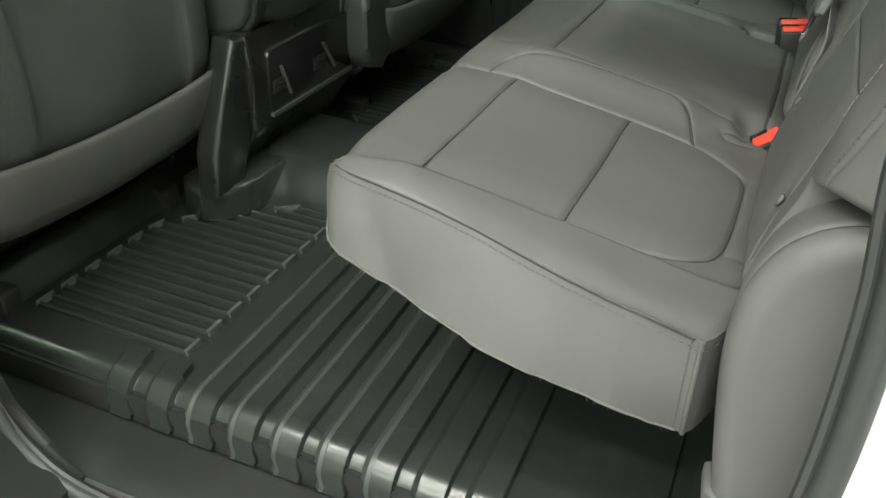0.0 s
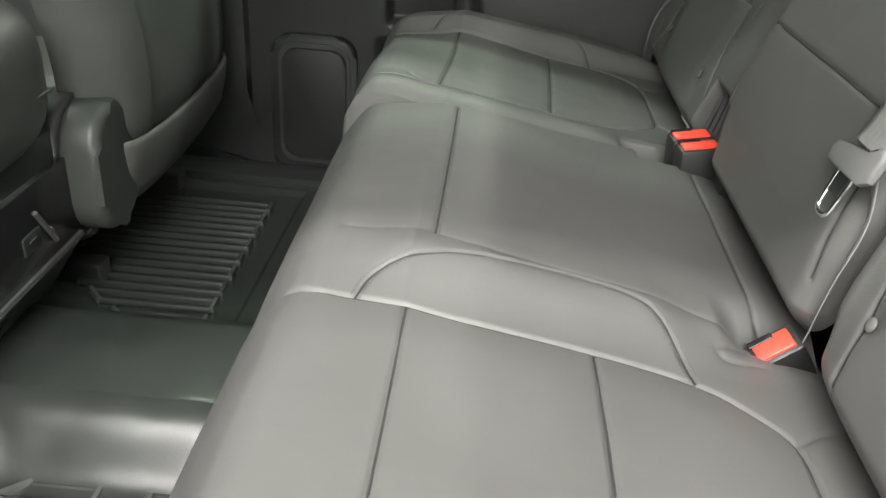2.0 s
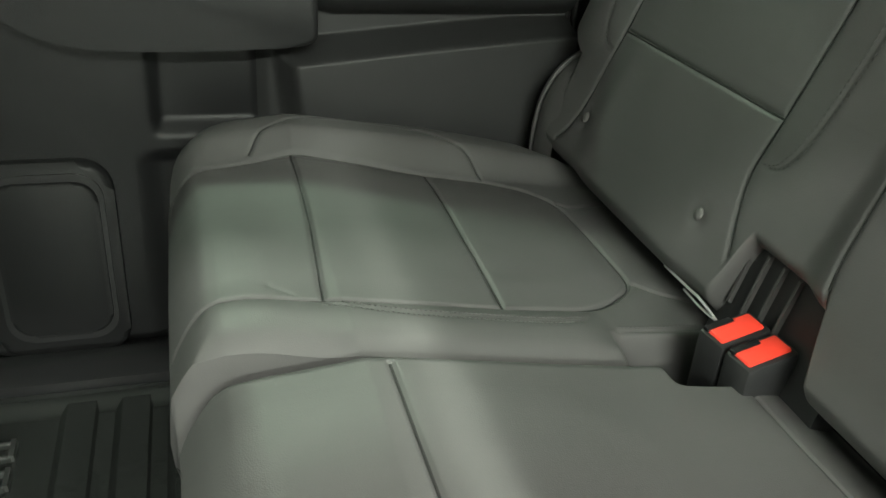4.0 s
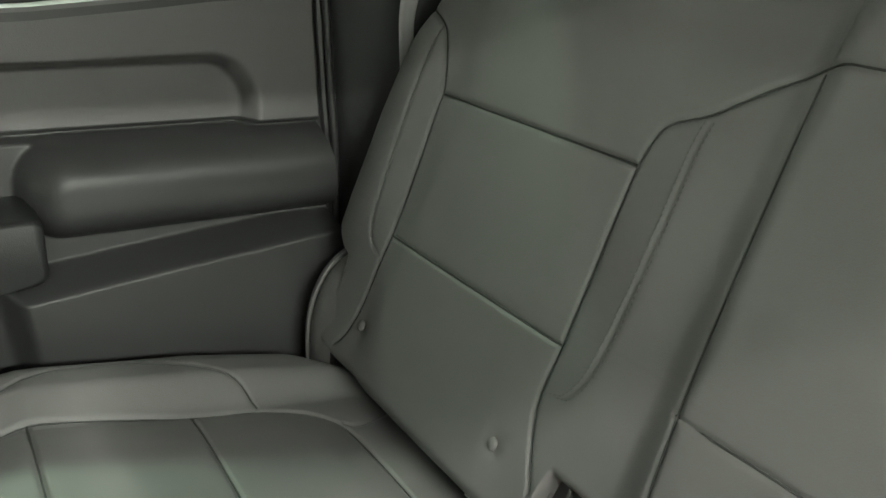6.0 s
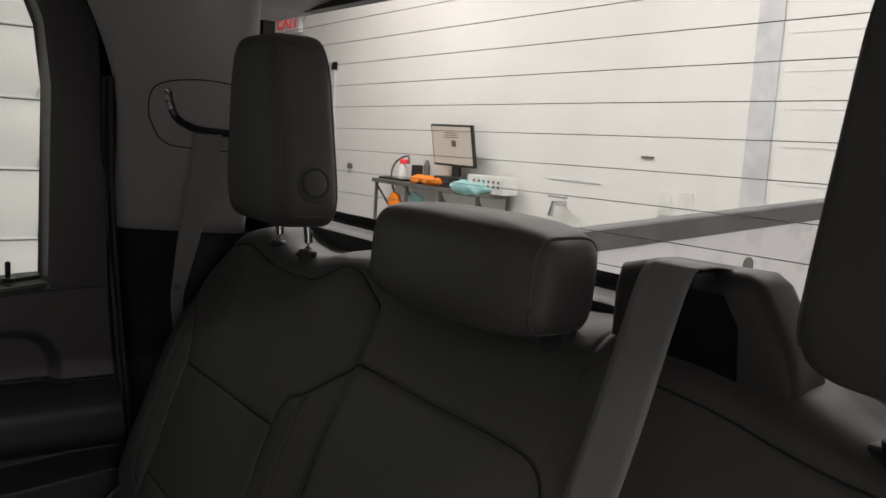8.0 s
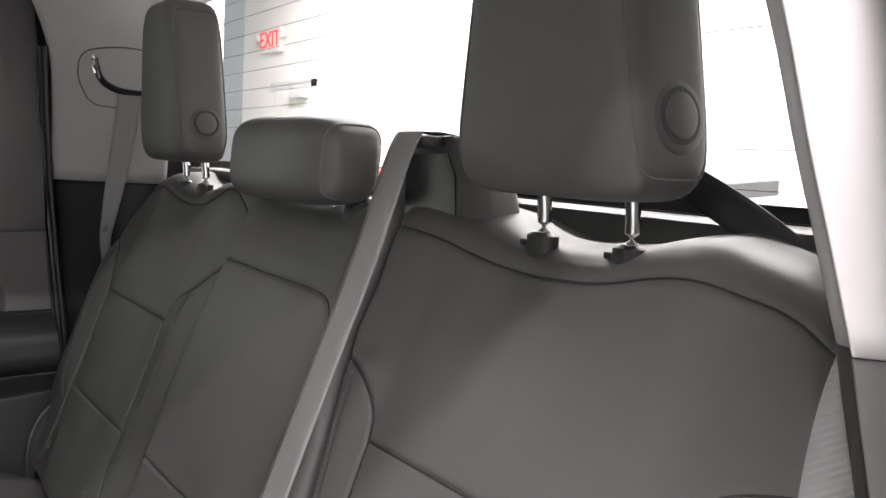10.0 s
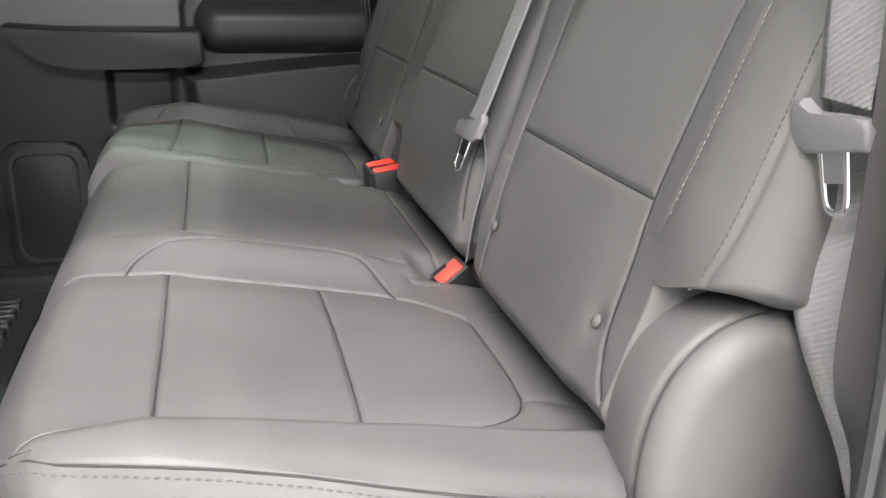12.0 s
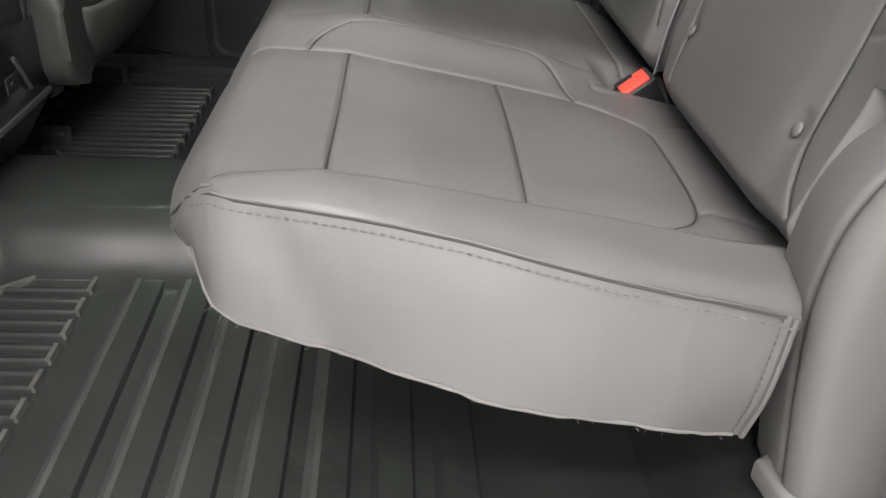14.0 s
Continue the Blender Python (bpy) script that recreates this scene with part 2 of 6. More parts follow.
def tube(pts, radius, sides=10, flat=1.0, up=(0, 0, 1)):
    """A bar of round or flattened section along a line."""
    bm = bmesh.new()
    rings = []
    p = [Vector(q) for q in pts]
    for i, q in enumerate(p):
        d = (p[min(i + 1, len(p) - 1)] - p[max(i - 1, 0)]).normalized()
        s = d.cross(Vector(up))
        s = s.normalized() if s.length > 1e-4 else Vector((1, 0, 0))
        u = s.cross(d).normalized()
        r = radius[i] if isinstance(radius, (list, tuple)) else radius
        rings.append([bm.verts.new(q + s * (r * math.cos(2 * math.pi * k / sides)) + u * (r * flat * math.sin(2 * math.pi * k / sides))) for k in range(sides)])
    for a, b in zip(rings, rings[1:]):
        for k in range(sides):
            bm.faces.new((a[k], a[(k + 1) % sides], b[(k + 1) % sides], b[k]))
    bm.faces.new(list(reversed(rings[0])))
    bm.faces.new(rings[-1])
    return bm


def sweep(pts, section, up=(0, 0, 1)):
    """A closed section, given as (side, up) offsets, swept along a line."""
    bm = bmesh.new()
    p = [Vector(q) for q in pts]
    rings = []
    for i, q in enumerate(p):
        d = (p[min(i + 1, len(p) - 1)] - p[max(i - 1, 0)]).normalized()
        s = d.cross(Vector(up)).normalized()
        u = s.cross(d).normalized()
        rings.append([bm.verts.new(q + s * a + u * b) for a, b in section])
    n = len(section)
    for a, b in zip(rings, rings[1:]):
        for k in range(n):
            bm.faces.new((a[k], a[(k + 1) % n], b[(k + 1) % n], b[k]))
    bm.faces.new(list(reversed(rings[0])))
    bm.faces.new(rings[-1])
    return bm


def ribbon(name, rows, parent, mat=None, label="", thick=0.0013, n=10):
    """Belt webbing: rows of (place, unit across, width), with the lengthwise measure kept in its UV map."""
    mat = mat or WEBBING
    flat = np.array([[*p, *a, w] for p, a, w in rows], float)
    path = curve_points(flat, n)
    verts, uv, faces, run, cols = [], [], [], 0.0, 7
    for i, r in enumerate(path):
        place, across, w = r[:3], r[3:6] / np.linalg.norm(r[3:6]), r[6]
        if i:
            run += np.linalg.norm(place - path[i - 1][:3])
        ahead = path[min(i + 1, len(path) - 1)][:3] - path[max(i - 1, 0)][:3]
        normal = np.cross(across, ahead)
        normal = normal / (np.linalg.norm(normal) + 1e-9)
        for side in (0.5, -0.5):
            for k in range(cols):
                f = k / (cols - 1) - 0.5
                edge = 1.0 - 0.5 * (abs(f) > 0.49)
                verts.append(place + across * (f * w) + normal * (side * thick * edge))
                uv.append((f * w, run))
    step = 2 * cols
    for i in range(len(path) - 1):
        a, b = i * step, (i + 1) * step
        for k in range(cols - 1):
            faces.append((a + k, a + k + 1, b + k + 1, b + k))
            faces.append((a + cols + k + 1, a + cols + k, b + cols + k, b + cols + k + 1))
        faces.append((a + cols, a, b, b + cols))
        faces.append((a + cols - 1, a + step - 1, b + step - 1, b + cols - 1))
    return link_mesh(name, verts, faces, mat, parent, label, True, uv)


def pillow(lo, hi, power=3.2, n=26, taper=0.0, lean=0.0, crown=0.0):
    """A soft rounded block. taper narrows y towards the top, lean shifts x with height, crown swells the front."""
    bm = bmesh.new()
    c, h = (np.array(lo) + np.array(hi)) / 2, (np.array(hi) - np.array(lo)) / 2
    grid = {}
    faces = []
    for axis in range(3):
        for sign in (-1, 1):
            idx = {}
            for i in range(n + 1):
                for j in range(n + 1):
                    q = [0.0, 0.0, 0.0]
                    q[axis] = sign
                    q[(axis + 1) % 3] = math.tan((2 * i / n - 1) * math.pi / 4)
                    q[(axis + 2) % 3] = math.tan((2 * j / n - 1) * math.pi / 4)
                    q = np.array(q)
                    q = q / (np.abs(q) ** power).sum() ** (1 / power)
                    w = c + q * h
                    rel = q[2]
                    w[1] = c[1] + (w[1] - c[1]) * (1 - taper * (rel + 1) / 2)
                    w[0] += lean * rel
                    if q[0] < 0:
                        w[0] -= crown * (1 - q[1] ** 2) * (1 - q[2] ** 2)
                    key = tuple(np.round(w, 5))
                    if key not in grid:
                        grid[key] = bm.verts.new(w)
                    idx[i, j] = grid[key]
            for i in range(n):
                for j in range(n):
                    f = [idx[i, j], idx[i + 1, j], idx[i + 1, j + 1], idx[i, j + 1]]
                    if len(set(f)) == 4:
                        faces.append(f)
    for f in faces:
        try:
            bm.faces.new(f)
        except ValueError:
            pass
    return bm


def joined(*bms):
    out = bmesh.new()
    for b in bms:
        me = bpy.data.meshes.new("piece")
        b.to_mesh(me)
        b.free()
        out.from_mesh(me)
        bpy.data.meshes.remove(me)
    return out


# ---- upholstery: surfaces with sewn seams ----
def smooth01(t):
    t = np.clip(t, 0, 1)
    return t * t * (3 - 2 * t)


def line_distance(p, line):
    best = np.full(len(p), 9.0)
    for a, b in zip(line[:-1], line[1:]):
        d = b - a
        t = np.clip(((p - a) @ d) / (d @ d + 1e-12), 0, 1)
        best = np.minimum(best, np.hypot(*(p - a - t[:, None] * d).T))
    return best


def inside(p, poly):
    x, y = p.T
    hit = np.zeros(len(p), bool)
    for (x0, y0), (x1, y1) in zip(poly, np.roll(poly, -1, 0)):
        if y0 == y1:
            continue
        cross = ((y0 > y) != (y1 > y)) & (x < (x1 - x0) * (y - y0) / (y1 - y0) + x0)
        hit ^= cross
    return hit


def groove(p, seams):
    """How far the sewn seams pull the surface in: a sharp nick and a soft valley on both sides."""
    total = np.zeros(len(p))
    for line, sharp, soft, wide in seams:
        d = line_distance(p, line)
        total = np.maximum(total, 0.85 * sharp * np.exp(-((d / 0.0026) ** 2)) + 0.38 * soft * np.exp(-((d / wide) ** 2)))
    return total


def wrinkles(p, size, amount):
    """Smooth unevenness, worked out on a coarse net and spread between its knots."""
    step = size / 5
    lo = p.min(0) - step
    n = np.ceil((p.max(0) - lo) / step).astype(int) + 2
    net = np.array([[noise.noise(((lo[0] + i * step) / size, (lo[1] + j * step) / size, 0.3)) for j in range(n[1])] for i in range(n[0])])
    q = (p - lo) / step
    i, f = q.astype(int), q - q.astype(int)
    f = f * f * (3 - 2 * f)
    a, b = i.T
    return amount * ((net[a, b] * (1 - f[:, 0]) + net[a + 1, b] * f[:, 0]) * (1 - f[:, 1]) + (net[a, b + 1] * (1 - f[:, 0]) + net[a + 1, b + 1] * f[:, 0]) * f[:, 1])


def panels(parent, verts, quads, tags, names, mat):
    """Cuts a surface into its sewn panels, each a mesh of its own."""
    for tag, (name, label) in names.items():
        mine = quads[tags == tag]
        if not len(mine):
            continue
        used, index = np.unique(mine.ravel(), return_inverse=True)
        link_mesh(name, verts[used], index.reshape(-1, 4), mat, parent, label)


def grid_quads(nu, nv):
    i, j = np.meshgrid(np.arange(nu - 1), np.arange(nv - 1), indexing="ij")
    a = (i * nv + j).ravel()
    return np.stack([a, a + 1, a + nv + 1, a + nv], 1)


def stitches(name, line3, parent, step=0.0065, length=0.0042, radius=0.00075, mat=None):
    """A row of thread stitches along a line in space, in one mesh."""
    line3 = np.asarray(line3, float)
    seg = np.linalg.norm(np.diff(line3, axis=0), axis=1)
    run = np.concatenate([[0], np.cumsum(seg)])
    verts, faces = [], []
    at = 0.0
    while at + length < run[-1]:
        a, b = (np.array([np.interp(s, run, line3[:, k]) for k in range(3)]) for s in (at, at + length))
        d = (b - a) / (np.linalg.norm(b - a) + 1e-9)
        s = np.cross(d, (0.31, 0.52, 0.79))
        s /= np.linalg.norm(s)
        u = np.cross(s, d)
        base = len(verts)
        for q, r in ((a, 0.35), ((a + b) / 2, 1.0), (b, 0.35)):
            for k in range(5):
                ang = 2 * math.pi * k / 5
                verts.append(q + radius * r * (s * math.cos(ang) + u * math.sin(ang)))
        for ring in (0, 5):
            for k in range(5):
                faces.append((base + ring + k, base + ring + (k + 1) % 5, base + ring + 5 + (k + 1) % 5, base + ring + 5 + k))
        at += step
    ob = link_mesh(name, verts, faces, mat or THREAD, parent)
    ob["kind"] = "stuff"
    return ob


# near-black, stands in for the shade down in the seam gaps
SEAM_SHADE = material("seam_gap_shade", (0.02, 0.02, 0.02), 0.8)


# ---- rear seat cushions ----
MID = 0.704  # the plane in the middle of the cab, across which the outer seats mirror


def seat_height(x):
    return np.interp(x, [0, 0.07, 0.17, 0.333, 0.49, 0.56], [0.41, 0.427, 0.431, 0.401, 0.376, 0.366])


def mirrored(pts):
    return [(x, 2 * MID - y) for x, y in pts]


PAD = [(0.02, 0.125), (0.05, 0.112), (0.075, 0.107), (0.102, 0.104), (0.139, 0.095), (0.175, 0.088), (0.239, 0.09), (0.333, 0.098), (0.412, 0.102), (0.464, 0.12), (0.490, 0.15), (0.497, 0.20),
       (0.498, 0.29), (0.494, 0.342), (0.469, 0.37), (0.423, 0.396), (0.333, 0.407), (0.174, 0.411), (0.069, 0.43), (0.02, 0.445)]
ARC = [(0.128, 0.419), (0.139, 0.446), (0.171, 0.470), (0.234, 0.496), (0.303, 0.503), (0.36, 0.494), (0.389, 0.478), (0.409, 0.446), (0.423, 0.398)]
MIDDLE_PAD = [(0.187, 0.525), (0.30, 0.515), (0.40, 0.50), (0.503, 0.474)]


def cushion_surface(name, label, y_near, y_far, x_front, x_rear, rise, seams, pads, skirt, names, edge, flare=0.0, front=(0.06, 0.042), side_seam=None, step=0.0020):
    """One seat cushion: a padded top that rounds over into upright sides and a front."""
    down = np.array([0, 0.012, 0.03, 0.055, 0.085, 0.115, 0.135])
    nu, nv = int((x_rear - x_front) / step), int((y_far(0.3) - y_near(0.3)) / step)
    us = np.concatenate([np.zeros(len(down) - 1), np.linspace(0, 1, nu)])
    ud = np.concatenate([down[:0:-1], np.zeros(nu)])
    vs = np.concatenate([np.zeros(len(down) - 1), np.linspace(0, 1, nv), np.ones(len(down) - 1)])
    vd = np.concatenate([down[:0:-1], np.zeros(nv), down[1:]])
    u, v = np.meshgrid(us, vs, indexing="ij")
    du, dv = np.meshgrid(ud, vd, indexing="ij")
    u, v, du, dv = (q.ravel() for q in (u, v, du, dv))
    x = x_front + u * (x_rear - x_front)
    y0, y1 = y_near(x), y_far(x)
    # rounded front corners
    turn = np.clip(1 - (x - x_front) / 0.075, 0, 1)
    inset = 0.075 * (1 - np.sqrt(np.maximum(0, 1 - turn**2)))
    y0, y1 = y0 + inset * edge[2], y1 - inset * edge[3]
    y = y0 + v * (y1 - y0)
    p = np.stack([x, y], 1)
    z = seat_height(x) + rise(x, y)
    swell = np.zeros(len(x))
    for pad in pads:
        d = line_distance(p, pad)
        swell = np.maximum(swell, 0.0035 * smooth01(d / 0.05) * inside(p, pad))
    z = z + swell - groove(p, seams)

    def over(d, r, h):
        return h * np.clip(1 - d / r, 0, 1) ** 2

    fall = over(x - x_front, *front)
    fall = np.maximum(fall, over(y - y0, *edge[0]))
    fall = np.maximum(fall, over(y1 - y, *edge[1]))
    z = z - fall + wrinkles(p, 0.11, 0.0016) + wrinkles(p, 0.035, 0.0005)
    if side_seam is not None:
        near_w = (1 - np.sqrt(1 - np.clip(1 - (y - y0) / 0.046, 0, 1) ** 2)) * smooth01((x - 0.034) / 0.03)
        z = z + (side_seam(x) - z) * near_w
    # the near front corner is rounded off in plan
    corner = np.exp(-(((y - 0.05) / 0.085) ** 2)) if flare else 0.0
    front_side = np.clip(1 - (x - x_front) / 0.13, 0, 1)
    drop = np.maximum(du, dv)
    frac = drop / down[-1]
    low = skirt(x)
    z = z - frac * np.maximum(0.02, z - low)
    belly = np.sin(np.pi * np.clip(frac, 0, 1)) * 0.004 - (0.004 if flare else 0.02) * smooth01((frac - 0.55) / 0.45)
    front_lean = 0.032 * smooth01(frac) if flare else 0.0
    # the near side flares out towards its hem at the front and tucks in at the rear
    lean = np.interp(x, [0.30, 0.36, 0.42, 0.50], [1.0, 0.6, -0.05, -0.75])
    y = y + np.where((dv > du) & (v < 0.5), 1, 0) * -frac * flare * lean * (0.6 + 0.4 * smooth01((x - x_front) / 0.06))
    x = x - np.where(du >= dv, belly, 0) * (du > 0) + np.where((du > 0) | (dv > 0), 1, 0) * front_lean * (1 - 0.6 * corner) * np.clip(1 - (x - x_front) / 0.05, 0, 1)
    y = y - np.where((dv > du) & (v < 0.5), belly, 0) + np.where((dv > du) & (v > 0.5), belly * 0.3, 0)
    y = y + np.where((dv > du) & (v < 0.5), 1, 0) * smooth01(frac * 2) * (wrinkles(np.stack([x, 0.5 * z], 1), 0.10, 0.004) + 0.004 * np.exp(-(((x - 0.125 - 0.06 * frac) / 0.022) ** 2)))
    x = x + 0.022 * corner * front_side
    verts = np.stack([x, y, z], 1)
    quads = grid_quads(len(us), len(vs))
    mid = verts[quads].mean(1)
    qd, qv = drop[quads].mean(1), v[quads].mean(1)
    ob = thing(name, label, "car seat", (x_front + 0.25, float(y_near(0.3) + y_far(0.3)) / 2, 0.2))
    panels(ob, verts, quads, names(mid[:, 0], mid[:, 1], qd, qv), PANEL_NAMES, LEATHER)
    return ob, verts.reshape(len(us), len(vs), 3), len(down) - 1


PANEL_NAMES = {0: ("bolster_panel", ""), 1: ("front_panel", ""), 2: ("center_panel", ""), 3: ("rear_panel", ""), 4: ("side_skirt", ""), 5: ("front_skirt", ""), 6: ("middle_panel", ""),
               7: ("rear_strip", ""), 8: ("ridge_panel", ""), 9: ("middle_front_panel", ""), 10: ("inner_side_skirt", "")}


def flat_line(pts, n=8):
    return curve_points(pts, n)


pad_line = flat_line(PAD)
CORNER_LOOP = [(0.096, 0.053), (0.085, 0.061), (0.079, 0.071), (0.078, 0.081), (0.085, 0.090), (0.102, 0.095), (0.125, 0.094)]
# the same line before the corner is rounded off
LOOP_IN_PLAN = [(0.085, 0.053), (0.071, 0.061), (0.064, 0.071), (0.063, 0.081), (0.072, 0.090), (0.092, 0.095), (0.118, 0.094)]
pad_seam = flat_line(LOOP_IN_PLAN[-1:] + PAD[5:-1])
arc_line = flat_line(ARC)
S1, S2 = [(0.172, 0.088), (0.174, 0.25), (0.173, 0.411)], [(0.333, 0.099), (0.336, 0.25), (0.335, 0.407)]


def side_line(x):
    return -0.045 + 0.207 * (0.505 - x) + 0.012 * np.clip((x - 0.43) / 0.06, 0, 1) + 0.11 * smooth01((x - 0.498) / 0.05)


def rise_left(x, y):
    edge_up = np.interp(x, [0.05, 0.1, 0.2, 0.35, 0.5], [0.012, 0.021, 0.023, 0.027, 0.024])
    near = edge_up * smooth01((0.10 - y) / 0.045) * smooth01((x - 0.03) / 0.05)
    plateau = np.interp(x, [0.03, 0.19, 0.35, 0.5, 0.56], [0.004, 0.013, 0.014, 0.012, 0.0]) * smooth01((y - 0.41) / 0.085)
    ridge = 0.008 * np.exp(-(((y - 0.475) / 0.04) ** 2)) * smooth01((x - 0.11) / 0.05) * smooth01((0.44 - x) / 0.05)
    pocket = 0.018 * np.exp(-(((y - 0.49) / 0.03) ** 2)) * smooth01((x - 0.455) / 0.03)
    well = 0.05 * smooth01((x - 0.43) / 0.03) * smooth01((y - 0.872) / 0.015)
    return near + plateau + ridge - pocket - well


def tags_left(x, y, d, v):
    p = np.stack([x, y], 1)
    tag = np.zeros(len(x), int)
    pad = inside(p, pad_line)
    tag[pad & (x <= 0.173)] = 1
    tag[pad & (x > 0.173) & (x <= 0.335)] = 2
    tag[pad & (x > 0.335)] = 3
    tag[~pad & (y > 0.3)] = 9
    tag[~pad & (x > 0.187) & (x < 0.504) & (y > np.interp(x, [0.187, 0.3, 0.4, 0.503], [0.525, 0.515, 0.5, 0.474]))] = 6
    tag[~pad & (x > 0.5) & (y > 0.12)] = 7
    tag[inside(p, np.vstack([arc_line, flat_line(PAD[15:18])])) & ~pad] = 8
    tag[(d > 0.003) & (v < 0.5)] = 4
    tag[(d > 0.003) & (x < 0.12) & (v > 0.001)] = 5
    tag[(d > 0.003) & (v > 0.999)] = 10
    return tag


left_seams = [
    (pad_seam, 0.0045, 0.003, 0.012), (flat_line(S1), 0.0042, 0.0022, 0.009), (flat_line(S2), 0.0042, 0.0022, 0.009), (arc_line, 0.0035, 0.0018, 0.008),
    (flat_line([(0.490, 0.15), (0.508, 0.158), (0.555, 0.14)]), 0.003, 0.003, 0.012), (flat_line([(0.494, 0.342), (0.52, 0.362), (0.555, 0.376)]), 0.003, 0.003, 0.012),
    (flat_line([(0.188, 0.525), (0.189, 0.70), (0.189, 0.895)]), 0.0042, 0.0022, 0.009), (flat_line(MIDDLE_PAD), 0.0012, 0.0028, 0.011),
    (flat_line([(0.503, 0.474), (0.506, 0.65), (0.504, 0.86)]), 0.0042, 0.0025, 0.010), (flat_line([(0.503, 0.474), (0.47, 0.462), (0.452, 0.452), (0.46, 0.44), (0.49, 0.445)]), 0.002, 0.0035, 0.010),
    (flat_line([(0.187, 0.525), (0.13, 0.53), (0.10, 0.535)]), 0.0008, 0.0016, 0.012), (flat_line(LOOP_IN_PLAN), 0.0012, 0.0006, 0.006),
]
cushion_left, surf_left, skip = cushion_surface(
    "rear_seat_cushion", "wide dark grey leather rear bench cushion with sewn panels", lambda x: side_line(x), lambda x: 0.914 + 0 * x, 0.033, 0.565, rise_left, left_seams, [pad_line],
    lambda x: np.interp(x, [0.03, 0.05, 0.075, 0.10, 0.15, 0.20, 0.25, 0.29, 0.33, 0.375, 0.423, 0.477, 0.51], [0.390, 0.378, 0.361, 0.354, 0.344, 0.335, 0.325, 0.315, 0.306, 0.296, 0.283, 0.266, 0.259]), tags_left, ((0.03, 0.007), (0.02, 0.014), 1.0, 0.3), 0.031,
    side_seam=lambda x: np.interp(x, [0.035, 0.05, 0.08, 0.167, 0.22, 0.28, 0.33, 0.37, 0.44, 0.5, 0.56], [0.405, 0.423, 0.439, 0.438, 0.435, 0.428, 0.419, 0.413, 0.405, 0.392, 0.384]))


def rise_right(x, y):
    edge_up = np.interp(x, [0.05, 0.1, 0.2, 0.35, 0.5], [0.010, 0.020, 0.028, 0.033, 0.024])
    far = edge_up * smooth01((y - (2 * MID - 0.10)) / 0.05)
    near = 0.008 * np.exp(-(((y - 0.968) / 0.035) ** 2)) * smooth01((x - 0.03) / 0.04) * smooth01((0.43 - x) / 0.05)
    well = 0.06 * smooth01((x - 0.415) / 0.03) * smooth01((0.973 - y) / 0.015)
    front_up = 0.018 * smooth01((0.17 - x) / 0.09) * smooth01((1.27 - y) / 0.22)
    return far + near - well + front_up


def shifted(pts):
    """The far seat's seams: mirrored, and a touch further forward."""
    return [(x - 0.006, y) for x, y in mirrored(pts)]


right_pad = flat_line(shifted(PAD[:-2]) + [(0.063, 0.986), (0.014, 0.978)])
FAR_S1, FAR_S2 = [(0.168, 1.32), (0.165, 1.16), (0.155, 0.997)], [(0.329, 1.309), (0.327, 1.16), (0.322, 1.001)]
INNER_ARC = [(0.112, 1.012), (0.152, 0.990), (0.208, 0.977), (0.275, 0.975), (0.363, 0.976), (0.40, 0.985), (0.418, 1.008)]
OUTER_ARC = [(0.120, 1.322), (0.145, 1.358), (0.208, 1.388), (0.283, 1.392), (0.348, 1.372), (0.390, 1.345), (0.405, 1.312)]
right_seams = [
    (right_pad, 0.0045, 0.003, 0.012), (flat_line(FAR_S1), 0.0042, 0.0022, 0.009), (flat_line(FAR_S2), 0.0042, 0.0022, 0.009), (flat_line(INNER_ARC), 0.0012, 0.0012, 0.008),
    (flat_line(OUTER_ARC), 0.0028, 0.0012, 0.008), (flat_line(mirrored([(0.490, 0.15), (0.508, 0.158), (0.555, 0.14)])), 0.003, 0.003, 0.012),
    (flat_line(mirrored([(0.494, 0.342), (0.52, 0.362), (0.555, 0.376)])), 0.003, 0.003, 0.012), (flat_line([(0.43, 0.973), (0.48, 0.978), (0.55, 0.985)]), 0.003, 0.001, 0.008),
]


def tags_right(x, y, d, v):
    p = np.stack([x, y], 1)
    tag = np.zeros(len(x), int)
    pad = inside(p, right_pad)
    tag[pad & (x <= 0.173)] = 1
    tag[pad & (x > 0.173) & (x <= 0.335)] = 2
    tag[pad & (x > 0.335)] = 3
    tag[~pad & (y < 1.15)] = 8
    tag[~pad & (x > 0.5)] = 7
    tag[(d > 0.003)] = 4
    tag[(d > 0.003) & (v < 0.5)] = 10
    tag[(d > 0.003) & (x < 0.1)] = 5
    return tag


cushion_right, surf_right, _ = cushion_surface(
    "rear_seat_cushion", "single dark grey leather rear seat cushion beside the door", lambda x: 0.926 + 0 * x, lambda x: 1.428 - 0.06 * smooth01((x - 0.47) / 0.09), 0.028, 0.565, rise_right, right_seams, [right_pad],
    lambda x: np.interp(x, [0.03, 0.1, 0.3, 0.51], [0.285, 0.268, 0.255, 0.255]), tags_right, ((0.022, 0.008), (0.05, 0.022), 0.15, 1.7), front=(0.034, 0.038))


# lays thin dark tubes along the seams, their shade put into the colour
def seam_shade_lines(parent, surf, seams, lay, lift, shown):
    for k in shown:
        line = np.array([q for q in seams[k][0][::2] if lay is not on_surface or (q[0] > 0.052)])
        part("seam", tube([tuple(q) for q in lay(surf, line, lift)], 0.0011, 5), SEAM_SHADE, parent, smooth=True)


